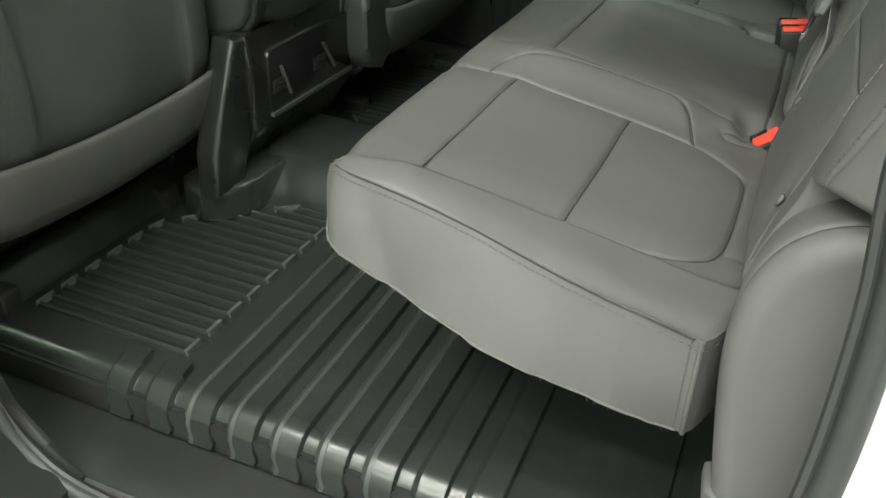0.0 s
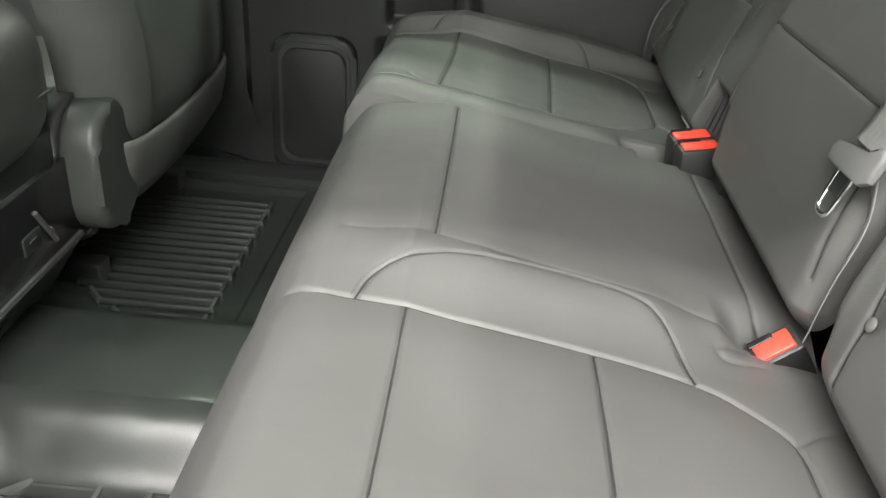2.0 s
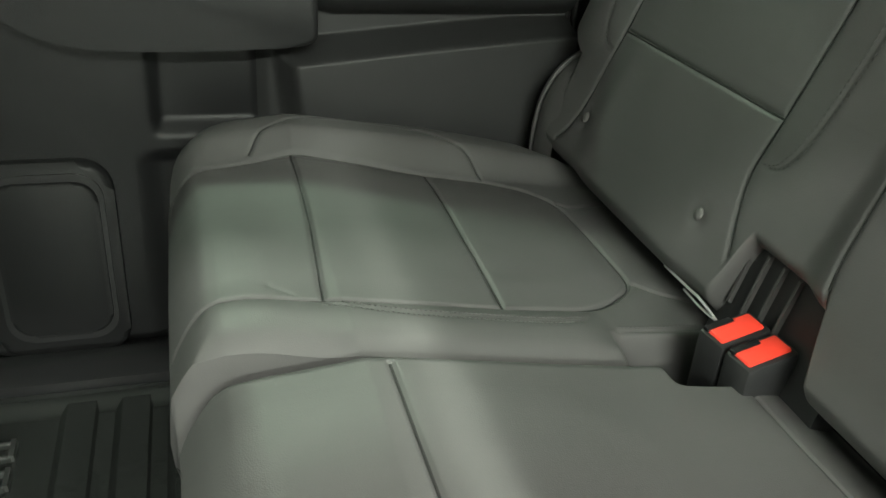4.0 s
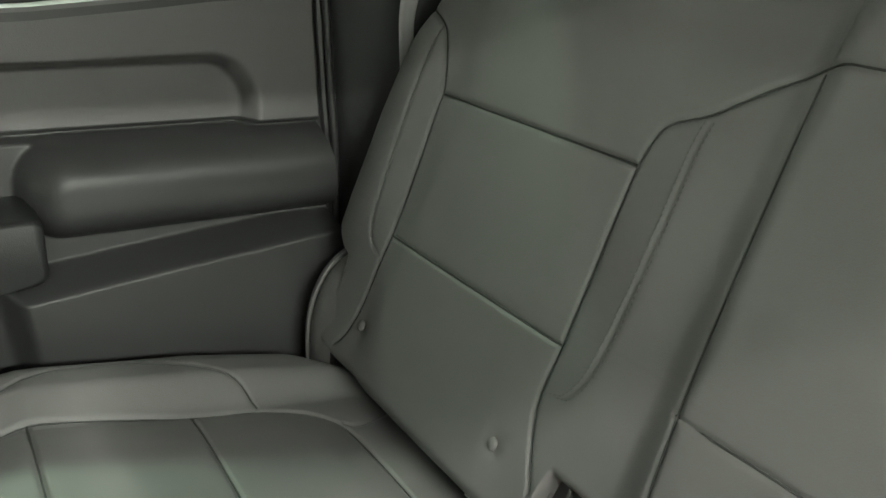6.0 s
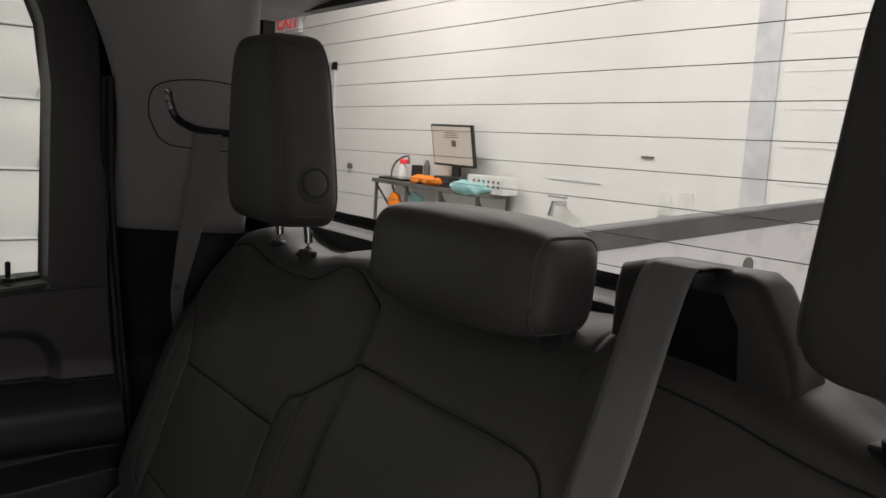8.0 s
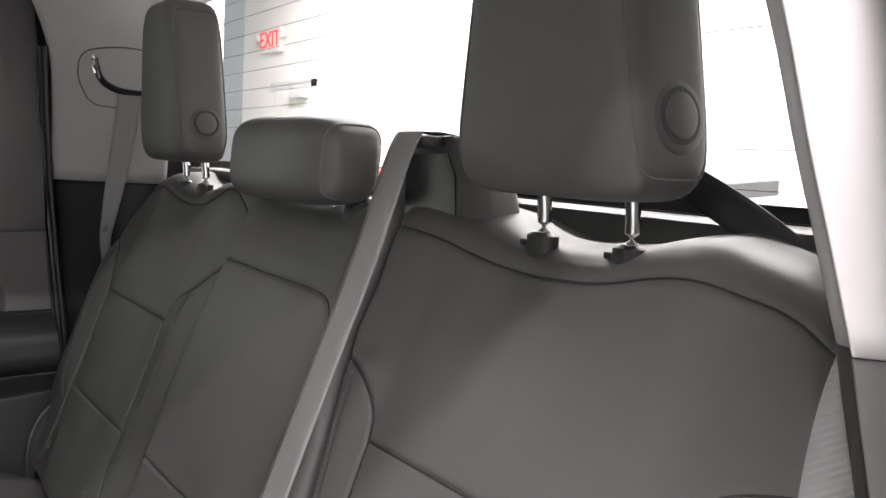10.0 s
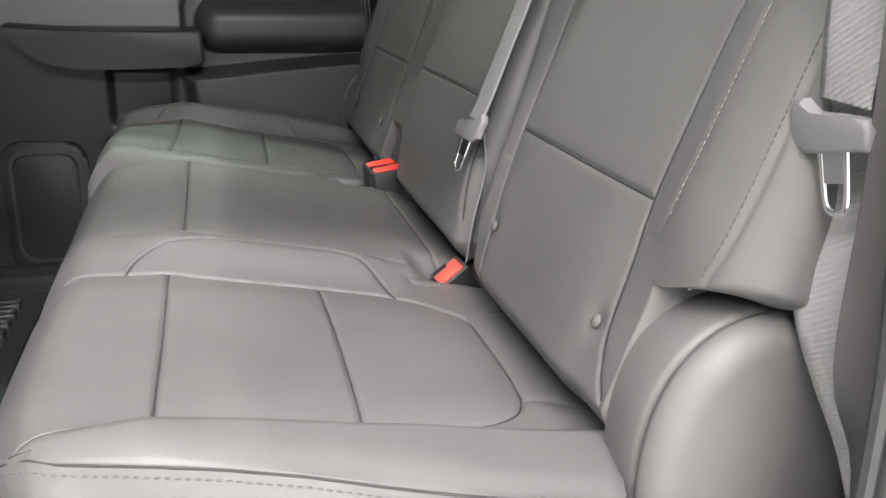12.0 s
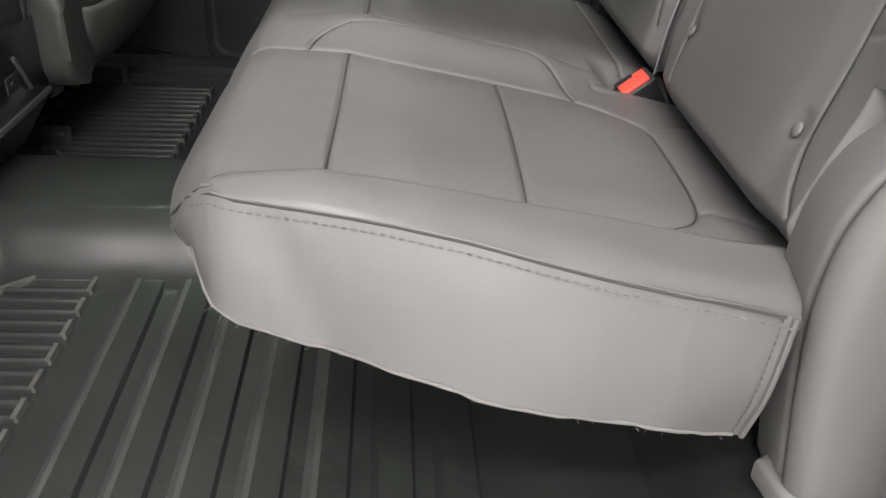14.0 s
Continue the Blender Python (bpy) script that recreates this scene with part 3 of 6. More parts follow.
def on_surface(surf, line, lift=0.0008):
    """Lays a plan line on a cushion."""
    flat = surf.reshape(-1, 3)
    out = []
    for q in line:
        k = np.argmin((flat[:, 0] - q[0]) ** 2 + (flat[:, 1] - q[1]) ** 2 - (flat[:, 2] > 0.36) * 1e-4)
        out.append((q[0], q[1], flat[k, 2] + lift))
    return np.array(out)


seam_shade_lines(cushion_left, surf_left, left_seams, on_surface, 0.0004, (0, 1, 2, 3, 6, 8))
seam_shade_lines(cushion_right, surf_right, right_seams, on_surface, 0.0004, (0, 1, 2, 4))
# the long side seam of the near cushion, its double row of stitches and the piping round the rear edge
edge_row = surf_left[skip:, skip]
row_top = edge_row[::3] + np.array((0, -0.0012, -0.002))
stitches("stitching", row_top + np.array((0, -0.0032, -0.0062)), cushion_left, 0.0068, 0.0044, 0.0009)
# dark tube that paints the shaded line along the side seam
side_shade_line = [tuple(q) for q in row_top[::4]]
part("piping", tube(side_shade_line, 0.0010, 6), SEAM_SHADE, cushion_left, smooth=True)
corner_line = flat_line(CORNER_LOOP, 6)
part("piping", tube(on_surface(surf_left, corner_line, 0.0008), 0.0015, 6), LEATHER, cushion_left, smooth=True)
k_rear = int(np.argmin(np.abs(surf_left[:, skip, 0] - 0.500)))
rear_bead = curve_points(surf_left[k_rear, : skip + 1] + np.array((0.0, -0.0008, 0.0)), 3)
part("piping", tube([tuple(q) for q in rear_bead], 0.0028, 8), LEATHER, cushion_left, smooth=True)
stitches("stitching", rear_bead + np.array((-0.009, -0.0005, 0.0)), cushion_left, 0.0068, 0.0044, 0.0008)
for shift in (-0.0045, 0.0045):
    for a in (ARC[:3], ARC[-3:]):
        line = flat_line(a, 6)
        nrm = np.gradient(line, axis=0)
        nrm = np.stack([-nrm[:, 1], nrm[:, 0]], 1) / np.linalg.norm(nrm, axis=1)[:, None]
        stitches("stitching", on_surface(surf_left, line + nrm * shift), cushion_left, 0.0045, 0.0032, 0.0006)
    line = flat_line([(0.30, 0.093), (0.36, 0.098), (0.42, 0.1)], 6) + np.array((0, shift - 0.006))
    stitches("stitching", on_surface(surf_left, line), cushion_left, 0.0045, 0.0032, 0.0006)
    line = flat_line(INNER_ARC[1:-1], 6) + np.array((0, shift))
    stitches("stitching", on_surface(surf_right, line), cushion_right, 0.0045, 0.0032, 0.0006)
stitches("stitching", on_surface(surf_right, flat_line([(0.43, 0.978), (0.48, 0.983), (0.55, 0.99)])), cushion_right, 0.005, 0.0034, 0.0006)
# the frayed felt lining that hangs out under the near side
rng = random.Random(5)
hem = [tuple(q) for q in surf_left[skip:k_rear:6, 0]]
hem = [(x, y, z + rng.uniform(-0.001, 0.001)) for x, y, z in hem]
part("felt_hem", tube(hem, [rng.uniform(0.0012, 0.0024) for _ in hem], 6, 0.9), FELT, cushion_left, "frayed pale felt edge", True)
fray = []
for x, y, z in hem[:-1]:
    e = (x + rng.uniform(-0.006, 0.006), y + rng.uniform(-0.006, 0.001), z - rng.uniform(0.0, 0.003))
    fray.append(tube([(x, y, z), ((x + e[0]) / 2 + rng.uniform(-0.002, 0.002), (y + e[1]) / 2, (z + e[2]) / 2), e], 0.00022, 3))
part("loose_threads", joined(*fray), FELT, cushion_left)["kind"] = "stuff"
for base, lo, hi in ((cushion_left, (0.12, 0.22, 0.31), (0.5, 0.88, 0.37)), (cushion_right, (0.10, 0.96, 0.225), (0.5, 1.36, 0.33))):
    part("seat_base", box(lo, hi, 0.01), BLACK, base)
    for y in (lo[1] + 0.16, hi[1] - 0.05):
        part("leg", box((0.36, y - 0.015, 0.04), (0.48, y + 0.015, 0.32), 0.004), BLACK, base)
    settle(base)


# ---- rear seat backs ----
PROFILE = np.array([(0.545, 0.375), (0.520, 0.392), (0.517, 0.42), (0.535, 0.475), (0.574, 0.58), (0.602, 0.655), (0.634, 0.74), (0.670, 0.82), (0.704, 0.89), (0.717, 0.916), (0.729, 0.931), (0.748, 0.940), (0.79, 0.944), (0.86, 0.944)])


def seat_back(name, label, y_lo, y_hi, swell, bottom, crest, seams, names, rounds, outer, step=0.0021):
    """One seat back: a padded sheet along the leaning profile that rounds over at its top and flanks."""
    prof = curve_points(PROFILE, 30)
    arc = np.concatenate([[0], np.cumsum(np.hypot(*np.diff(prof, axis=0).T))])
    ns = int(arc[-1] / step)
    s = np.linspace(0, arc[-1], ns)
    px, pz = np.interp(s, arc, prof[:, 0]), np.interp(s, arc, prof[:, 1])
    tx, tz = np.gradient(px, s), np.gradient(pz, s)
    back = np.array([0, 0.01, 0.03, 0.06, 0.1])
    nv = int((y_hi(0.7) - y_lo(0.7)) / step)
    vs = np.concatenate([np.zeros(len(back) - 1), np.linspace(0, 1, nv), np.ones(len(back) - 1)])
    bd = np.concatenate([back[:0:-1], np.zeros(nv), back[1:]])
    si, vj = np.meshgrid(np.arange(ns), np.arange(len(vs)), indexing="ij")
    si, vj = si.ravel(), vj.ravel()
    v, rear = vs[vj], bd[vj]
    x, z = px[si], pz[si]
    y0, y1 = y_lo(z), y_hi(z)
    flat_y = y0 + v * (y1 - y0)
    y = 0.062 - under_bolster(0.062 - flat_y, z, 0.2) if outer < 0 else 2 * MID - 0.062 + under_bolster(flat_y - (2 * MID - 0.062), z, 0.5)
    zb = bottom(y)
    z = np.where(z < 0.60, zb + (z - 0.375) / 0.225 * (0.60 - zb), z)
    low = pz[si] < 0.60
    curl = 0.026 * (np.clip((0.415 - pz[si]) / 0.04, 0, 1) ** 2)
    x = np.where(low, np.interp(z, [0.39, 0.42, 0.475, 0.58, 0.602], [0.514, 0.517, 0.535, 0.574, 0.582]) + curl, x)
    p = np.stack([y, z], 1)
    top = smooth01((pz[si] - 0.86) / 0.06)
    lift = crest(y) * top
    h = swell(y, z) - 0.72 * groove(p, seams) * (1 - 0.9 * smooth01((px[si] - 0.735) / 0.02))

    def over(d, r, hh):
        t = np.clip(1 - d / r, 0, 1)
        return hh * (1 - np.sqrt(np.maximum(0, 1 - t**2)))

    h = h - np.maximum(over(flat_y - y0, *rounds[0]), over(y1 - flat_y, *rounds[1]))
    h = h + wrinkles(p, 0.14, 0.0009) + wrinkles(p, 0.04, 0.0003)
    nx, nz = -tz[si], tx[si]
    x = x + nx * h + rear
    z = z + nz * h + lift
    verts = np.stack([x, y, z], 1)
    quads = grid_quads(ns, len(vs))
    mid = p[quads].mean(1)
    flank = rear[quads].mean(1) > 0.001
    over_top = (px[si] > 0.735)[quads].mean(1) > 0.5
    ob = thing(name, label, "car seat", (0.62, float(y_lo(0.7) + y_hi(0.7)) / 2, 0.4))
    panels(ob, verts, quads, names(mid[:, 0], mid[:, 1], flank, over_top), BACK_NAMES, LEATHER)
    return ob, np.hstack([verts, p]).reshape(ns, len(vs), 5)


BACK_NAMES = {0: ("bolster_panel", ""), 1: ("lower_panel", ""), 2: ("center_panel", ""), 3: ("upper_panel", ""), 4: ("flank_panel", ""), 5: ("top_panel", ""), 6: ("middle_panel", ""), 7: ("middle_lower_panel", ""),
              8: ("inner_bolster", ""), 9: ("middle_upper_panel", ""), 10: ("inner_flank_panel", "")}


def mir(pts):
    return [(2 * MID - y, z) for y, z in pts]


def softened(f, y):
    return sum(f(y + d) for d in np.linspace(-0.03, 0.03, 9)) / 9


def crest_left(y):
    return softened(crest_knots, y)


def crest_knots(y):
    return np.interp(y, [-0.1, 0.03, 0.10, 0.15, 0.2, 0.25, 0.31, 0.38, 0.47, 0.52], [-0.03, -0.012, 0.010, 0.010, -0.006, -0.012, -0.012, 0.008, 0.020, 0.016])


NEAR_EDGE = [(0.055, 0.425), (0.072, 0.445), (0.086, 0.48), (0.092, 0.535), (0.098, 0.585), (0.098, 0.66), (0.095, 0.742)]
FAR_EDGE = [(0.36, 0.41), (0.375, 0.458), (0.394, 0.52), (0.402, 0.58), (0.404, 0.66), (0.405, 0.74)]
UPPER_NEAR = [(0.095, 0.742), (0.082, 0.77), (0.065, 0.795), (0.043, 0.812), (0.0, 0.825), (-0.04, 0.83)]
UPPER_FAR = [(0.405, 0.74), (0.412, 0.76), (0.43, 0.778), (0.46, 0.792), (0.52, 0.802)]
TOP_LEFT = [(0.0, 0.885), (0.045, 0.912), (0.089, 0.922), (0.142, 0.924), (0.19, 0.915), (0.25, 0.908), (0.31, 0.908), (0.365, 0.914), (0.42, 0.924), (0.465, 0.928), (0.52, 0.930)]
TOP_LEFT = [(y, z - 0.9 * float(crest_left(np.array([y]))[0])) for y, z in TOP_LEFT]
SEWN_NEAR = [(0.088, 0.552), (0.070, 0.558), (0.059, 0.578), (0.054, 0.63), (0.050, 0.72), (0.047, 0.812)]
EDGE_SEAM = [(0.000, 0.524), (-0.014, 0.58), (-0.015, 0.65), (-0.013, 0.73), (-0.006, 0.80), (0.006, 0.86)]
SEWN_FAR = [(0.40, 0.545), (0.425, 0.552), (0.437, 0.58), (0.44, 0.66), (0.452, 0.74), (0.46, 0.79)]


def swell_left(y, z):
    body = 0.004 * smooth01((y - 0.09) / 0.05) * smooth01((0.41 - y) / 0.05)
    near = 0.014 * np.exp(-(((y - 0.035) / 0.05) ** 2)) * smooth01((z - 0.5) / 0.1) * smooth01((0.84 - z) / 0.06)
    far = 0.009 * np.exp(-(((y - 0.45) / 0.035) ** 2)) * smooth01((z - 0.4) / 0.1) * smooth01((0.82 - z) / 0.03)
    dimples = sum(0.004 * np.exp(-(((y - a) ** 2 + (z - 0.476) ** 2) / 0.012**2)) for a in (0.103, 0.37))
    return body + near + far - dimples


def names_left(y, z, flank, over_top):
    tag = np.zeros(len(y), int)
    lo, hi = np.interp(z, [q[1] for q in NEAR_EDGE], [q[0] for q in NEAR_EDGE]), np.interp(z, [q[1] for q in FAR_EDGE], [q[0] for q in FAR_EDGE])
    pad = (y > lo) & (y < hi)
    tag[pad & (z <= 0.58)] = 1
    tag[pad & (z > 0.58) & (z <= 0.741)] = 2
    tag[(y >= hi) & (z <= 0.8)] = 8
    up = (z > 0.741) & (z > np.interp(y, [-0.04, 0.0, 0.043, 0.065, 0.082, 0.095, 0.405, 0.412, 0.43, 0.46, 0.52], [0.83, 0.825, 0.812, 0.795, 0.77, 0.741, 0.741, 0.76, 0.778, 0.792, 0.802]))
    tag[up] = 3
    tag[over_top | (up & (z > np.interp(y, [q[0] for q in TOP_LEFT], [q[1] for q in TOP_LEFT])))] = 5
    tag[flank] = 4
    tag[flank & (y > 0.3)] = 10
    return tag


back_seams = [
    (curve_points(NEAR_EDGE), 0.0042, 0.0025, 0.010), (curve_points(FAR_EDGE), 0.0042, 0.0025, 0.010), (curve_points(UPPER_NEAR), 0.004, 0.004, 0.016), (curve_points(UPPER_FAR), 0.004, 0.004, 0.016),
    (curve_points([(0.096, 0.742), (0.25, 0.741), (0.405, 0.74)]), 0.0045, 0.003, 0.012), (curve_points([(0.098, 0.581), (0.25, 0.580), (0.402, 0.58)]), 0.0042, 0.0022, 0.010),
    (curve_points(TOP_LEFT), 0.004, 0.003, 0.012), (curve_points(SEWN_NEAR), 0.0026, 0.001, 0.008), (curve_points(EDGE_SEAM), 0.0032, 0.001, 0.008), (curve_points(SEWN_FAR), 0.0024, 0.001, 0.008),
]


def left_flank(z):
    return np.interp(z, [0.54, 0.7, 0.8, 0.88, 0.95], [-0.052, -0.048, -0.036, -0.012, 0.02])


def under_bolster(d, z, least):
    """Pulls the strip outside the panel in below the bolster's flat foot. d: metres outside the line where the bolster begins."""
    foot = 0.507 + 0.033 * np.clip(d / 0.11, 0, 1) + 0.055 * np.clip(1 - d / 0.055, 0, 1) ** 2
    k = np.sqrt(np.clip(1 - (1 - np.clip((z - foot) / 0.024, 0, 1)) ** 2, 0, 1))
    return np.where(d > 0, d * (least + (1 - least) * k), d)


back_left, surf_bl = seat_back(
    "rear_seatback", "dark grey leather outer rear seat back with side bolsters", left_flank,
    lambda z: np.interp(z, [0.38, 0.45, 0.6, 0.72, 0.79, 0.82], [0.40, 0.432, 0.446, 0.47, 0.50, 0.512]), swell_left, lambda y: 0.39 + 0 * y, crest_left, back_seams, names_left, ((0.05, 0.05), (0.022, 0.022)), -1)


def lay_back(surf, line, lift=0.001):
    flat = surf[:, 4:-4].reshape(-1, 5)
    out = []
    for y, z in line:
        d = (flat[:, 3] - y) ** 2 + (flat[:, 4] - z) ** 2 + (flat[:, 0] > 0.76) * 1.0
        near = np.argpartition(d, 4)[:4]
        w = 1 / (d[near] + 1e-7)
        x, _, z = (flat[near, :3] * w[:, None]).sum(0) / w.sum()
        out.append((x - lift, y, z))
    return np.array(out)


seam_shade_lines(back_left, surf_bl, back_seams, lay_back, 0.0004, (0, 1, 2, 3, 4, 5, 6))
for line, shifts in ((SEWN_NEAR[2:], (-0.0045,)), (EDGE_SEAM, (0.005,)), (SEWN_FAR[1:], (0.004,))):
    for sh in shifts:
        stitches("stitching", lay_back(surf_bl, curve_points(line, 10) + np.array((sh, 0))), back_left, 0.0058, 0.0042, 0.0009, PALE_THREAD if line[0] == SEWN_NEAR[2] else None)


def button(y, z, surf, parent):
    q = lay_back(surf, [(y, z)])[0]
    bm = bmesh.new()
    bmesh.ops.create_uvsphere(bm, u_segments=16, v_segments=8, radius=0.0062)
    for w in bm.verts:
        w.co = Vector((w.co.x * 0.45 + 0.35 * w.co.z, w.co.y, w.co.z)) + Vector((q[0] - 0.003, q[1], q[2]))
    part("button", bm, SIDE_TRIM, parent, "round covered button", True)


for yy in (0.103, 0.37):
    button(yy, 0.476, surf_bl, back_left)

# the wide back behind the middle and the far seats
MIDDLE_TOP = [(0.990, 0.779), (0.955, 0.795), (0.915, 0.822), (0.874, 0.843), (0.84, 0.847), (0.72, 0.845), (0.60, 0.844), (0.555, 0.836), (0.535, 0.81), (0.522, 0.77)]
MIDDLE_FAR = [(0.874, 0.839), (0.868, 0.74), (0.864, 0.62), (0.855, 0.52), (0.846, 0.475)]
MIDDLE_NEAR = [(0.535, 0.81), (0.51, 0.70), (0.495, 0.59), (0.485, 0.45)]
TOP_RIGHT = mir(TOP_LEFT[:8]) + [(1.0, 0.927), (0.95, 0.922), (0.915, 0.914), (0.874, 0.904)]


def crest_right(y):
    outer = crest_left(2 * MID - y)
    mid = softened(lambda q: np.interp(q, [0.45, 0.55, 0.62, 0.8, 0.87, 0.93], [0.012, 0.004, -0.008, -0.008, 0.002, 0.014]), y)
    return mid + (outer - mid) * smooth01((y - 0.90) / 0.06)


def swell_right(y, z):
    middle = 0.014 * smooth01((0.895 - y) / 0.045) * smooth01((z - 0.42) / 0.1)
    body = 0.004 * smooth01((y - 1.0) / 0.05) * smooth01((1.31 - y) / 0.05)
    far = 0.012 * np.exp(-(((y - 1.373) / 0.05) ** 2)) * smooth01((z - 0.5) / 0.1) * smooth01((0.84 - z) / 0.06)
    near = 0.004 * np.exp(-(((y - 0.955) / 0.04) ** 2)) * smooth01((z - 0.5) / 0.1) * smooth01((0.80 - z) / 0.04)
    dimples = sum(0.004 * np.exp(-(((y - a) ** 2 + (z - 0.472) ** 2) / 0.012**2)) for a in (1.033, 1.305))
    return middle + body + far + near - dimples


right_near = mir(FAR_EDGE)[1:]
right_seams_back = [
    (curve_points([(0.974, 0.455)] + [(1.003, z) if z > 0.5 else (0.992, z) for _, z in right_near[1:]] + [(1.003, 0.742)]), 0.0042, 0.0025, 0.010), (curve_points(mir(NEAR_EDGE)), 0.0042, 0.0025, 0.010),
    (curve_points(mir(UPPER_NEAR)), 0.004, 0.004, 0.016), (curve_points([(1.003, 0.741), (1.0, 0.76)] + MIDDLE_TOP), 0.0045, 0.0035, 0.014), (curve_points(MIDDLE_FAR), 0.0042, 0.0025, 0.010),
    (curve_points(MIDDLE_NEAR), 0.0042, 0.0025, 0.010), (curve_points([(1.003, 0.741), (1.15, 0.741), (1.311, 0.741)]), 0.0045, 0.003, 0.012), (curve_points([(1.003, 0.58), (1.15, 0.579), (1.309, 0.578)]), 0.0042, 0.0022, 0.010),
    (curve_points([(0.864, 0.586), (0.70, 0.588), (0.494, 0.590)]), 0.0042, 0.0022, 0.010), (curve_points(TOP_RIGHT), 0.0028, 0.0015, 0.010),
    (curve_points([(0.874, 0.839), (0.872, 0.88), (0.872, 0.925), (0.872, 0.945)]), 0.0028, 0.002, 0.010), (curve_points([(0.555, 0.832), (0.55, 0.88), (0.548, 0.94)]), 0.0028, 0.002, 0.010),
    (curve_points([(0.990, 0.540), (0.972, 0.548), (0.957, 0.58), (0.952, 0.64), (0.950, 0.72), (0.952, 0.79)]), 0.0026, 0.0014, 0.008), (curve_points(mir(SEWN_NEAR)), 0.0026, 0.001, 0.008),
]


def names_right(y, z, flank, over_top):
    tag = np.zeros(len(y), int)
    hi = np.interp(z, [q[1] for q in NEAR_EDGE], [2 * MID - q[0] for q in NEAR_EDGE])
    pad = (y > 1.003) & (y < hi)
    tag[pad & (z <= 0.58)] = 1
    tag[pad & (z > 0.58) & (z <= 0.741)] = 2
    tag[(y <= 1.003)] = 8
    mid = (y < np.interp(z, [0.475, 0.62, 0.839], [0.846, 0.864, 0.874])) & (z < 0.84)
    tag[mid & (z > 0.586)] = 6
    tag[mid & (z <= 0.586)] = 7
    tag[(y < 0.872) & (z >= 0.839)] = 9
    up = (z > 0.741) & (y > 0.872) & (z > np.interp(y, [0.874, 0.915, 0.99, 1.003, 1.311, 1.325, 1.343, 1.37, 1.41, 1.45], [0.839, 0.82, 0.779, 0.741, 0.741, 0.77, 0.795, 0.812, 0.825, 0.83]))
    tag[up] = 3
    tag[over_top] = 5
    tag[flank] = 4
    tag[flank & (y < 0.9)] = 10
    return tag


def right_bottom(y):
    return 0.39 + 0.080 * smooth01((y - 0.828) / 0.022) * smooth01((0.980 - y) / 0.022)


back_right, surf_br = seat_back(
    "rear_seatback", "wide dark grey leather rear seat back behind two seats", lambda z: np.interp(z, [0.38, 0.6, 0.72, 0.79, 0.82], [0.47, 0.465, 0.48, 0.505, 0.516]), lambda z: 2 * MID - left_flank(z),
    swell_right, right_bottom, crest_right, right_seams_back, names_right, ((0.03, 0.03), (0.05, 0.05)), 1)
for yy in (1.033, 1.305):
    button(yy, 0.472, surf_br, back_right)
seam_shade_lines(back_right, surf_br, right_seams_back, lay_back, 0.0004, (0, 1, 2, 3, 4, 5, 6, 7, 8, 9))
for sh in (-0.0045, 0.0045):
    stitches("stitching", lay_back(surf_br, curve_points([(0.990, 0.540), (0.972, 0.548), (0.957, 0.58), (0.952, 0.64), (0.950, 0.72), (0.952, 0.79)], 10) + np.array((sh, 0))), back_right, 0.0055, 0.0038, 0.0007)
stitches("stitching", lay_back(surf_br, curve_points(mir(SEWN_NEAR), 10)), back_right, 0.0055, 0.0038, 0.0007)
part("back_shell", prism([(0.60, 0.40), (0.80, 0.93), (0.855, 0.935), (0.70, 0.40)], 1, 0.06, 0.50), BLACK, back_left)
part("latch_panel", prism([(0.532, 0.36), (0.556, 0.36), (0.585, 0.50), (0.562, 0.50)], 1, 0.825, 0.985), BLACK, back_right, "dark plastic panel in the buckle opening")
for k in range(4):
    yy = 0.90 + 0.022 * k
    part("panel_rib", prism([(0.5405, 0.41), (0.536, 0.412), (0.550, 0.472), (0.556, 0.474)], 1, yy - 0.0015, yy + 0.0015), TRIM, back_right)
part("back_shell", prism([(0.60, 0.50), (0.80, 0.93), (0.855, 0.935), (0.70, 0.50)], 1, 0.50, 1.36), BLACK, back_right)
settle(back_left)
settle(back_right)


# ---- head restraints ----
def ring_on_pillow(lo, hi, power, rel, taper, lean, n=64):
    """The section line round a soft block at a share of its half width."""
    c, h = (np.array(lo) + np.array(hi)) / 2, (np.array(hi) - np.array(lo)) / 2
    size = (1 - abs(rel) ** power) ** (1 / power)
    out = []
    for k in range(n + 1):
        a = 2 * math.pi * k / n
        u, v = math.cos(a), math.sin(a)
        s = size / (abs(u) ** power + abs(v) ** power) ** (1 / power)
        u, v = u * s, v * s
        out.append((c[0] + u * h[0] + lean * v, c[1] + rel * h[1] * (1 - taper * (v + 1) / 2), c[2] + v * h[2]))
    return out


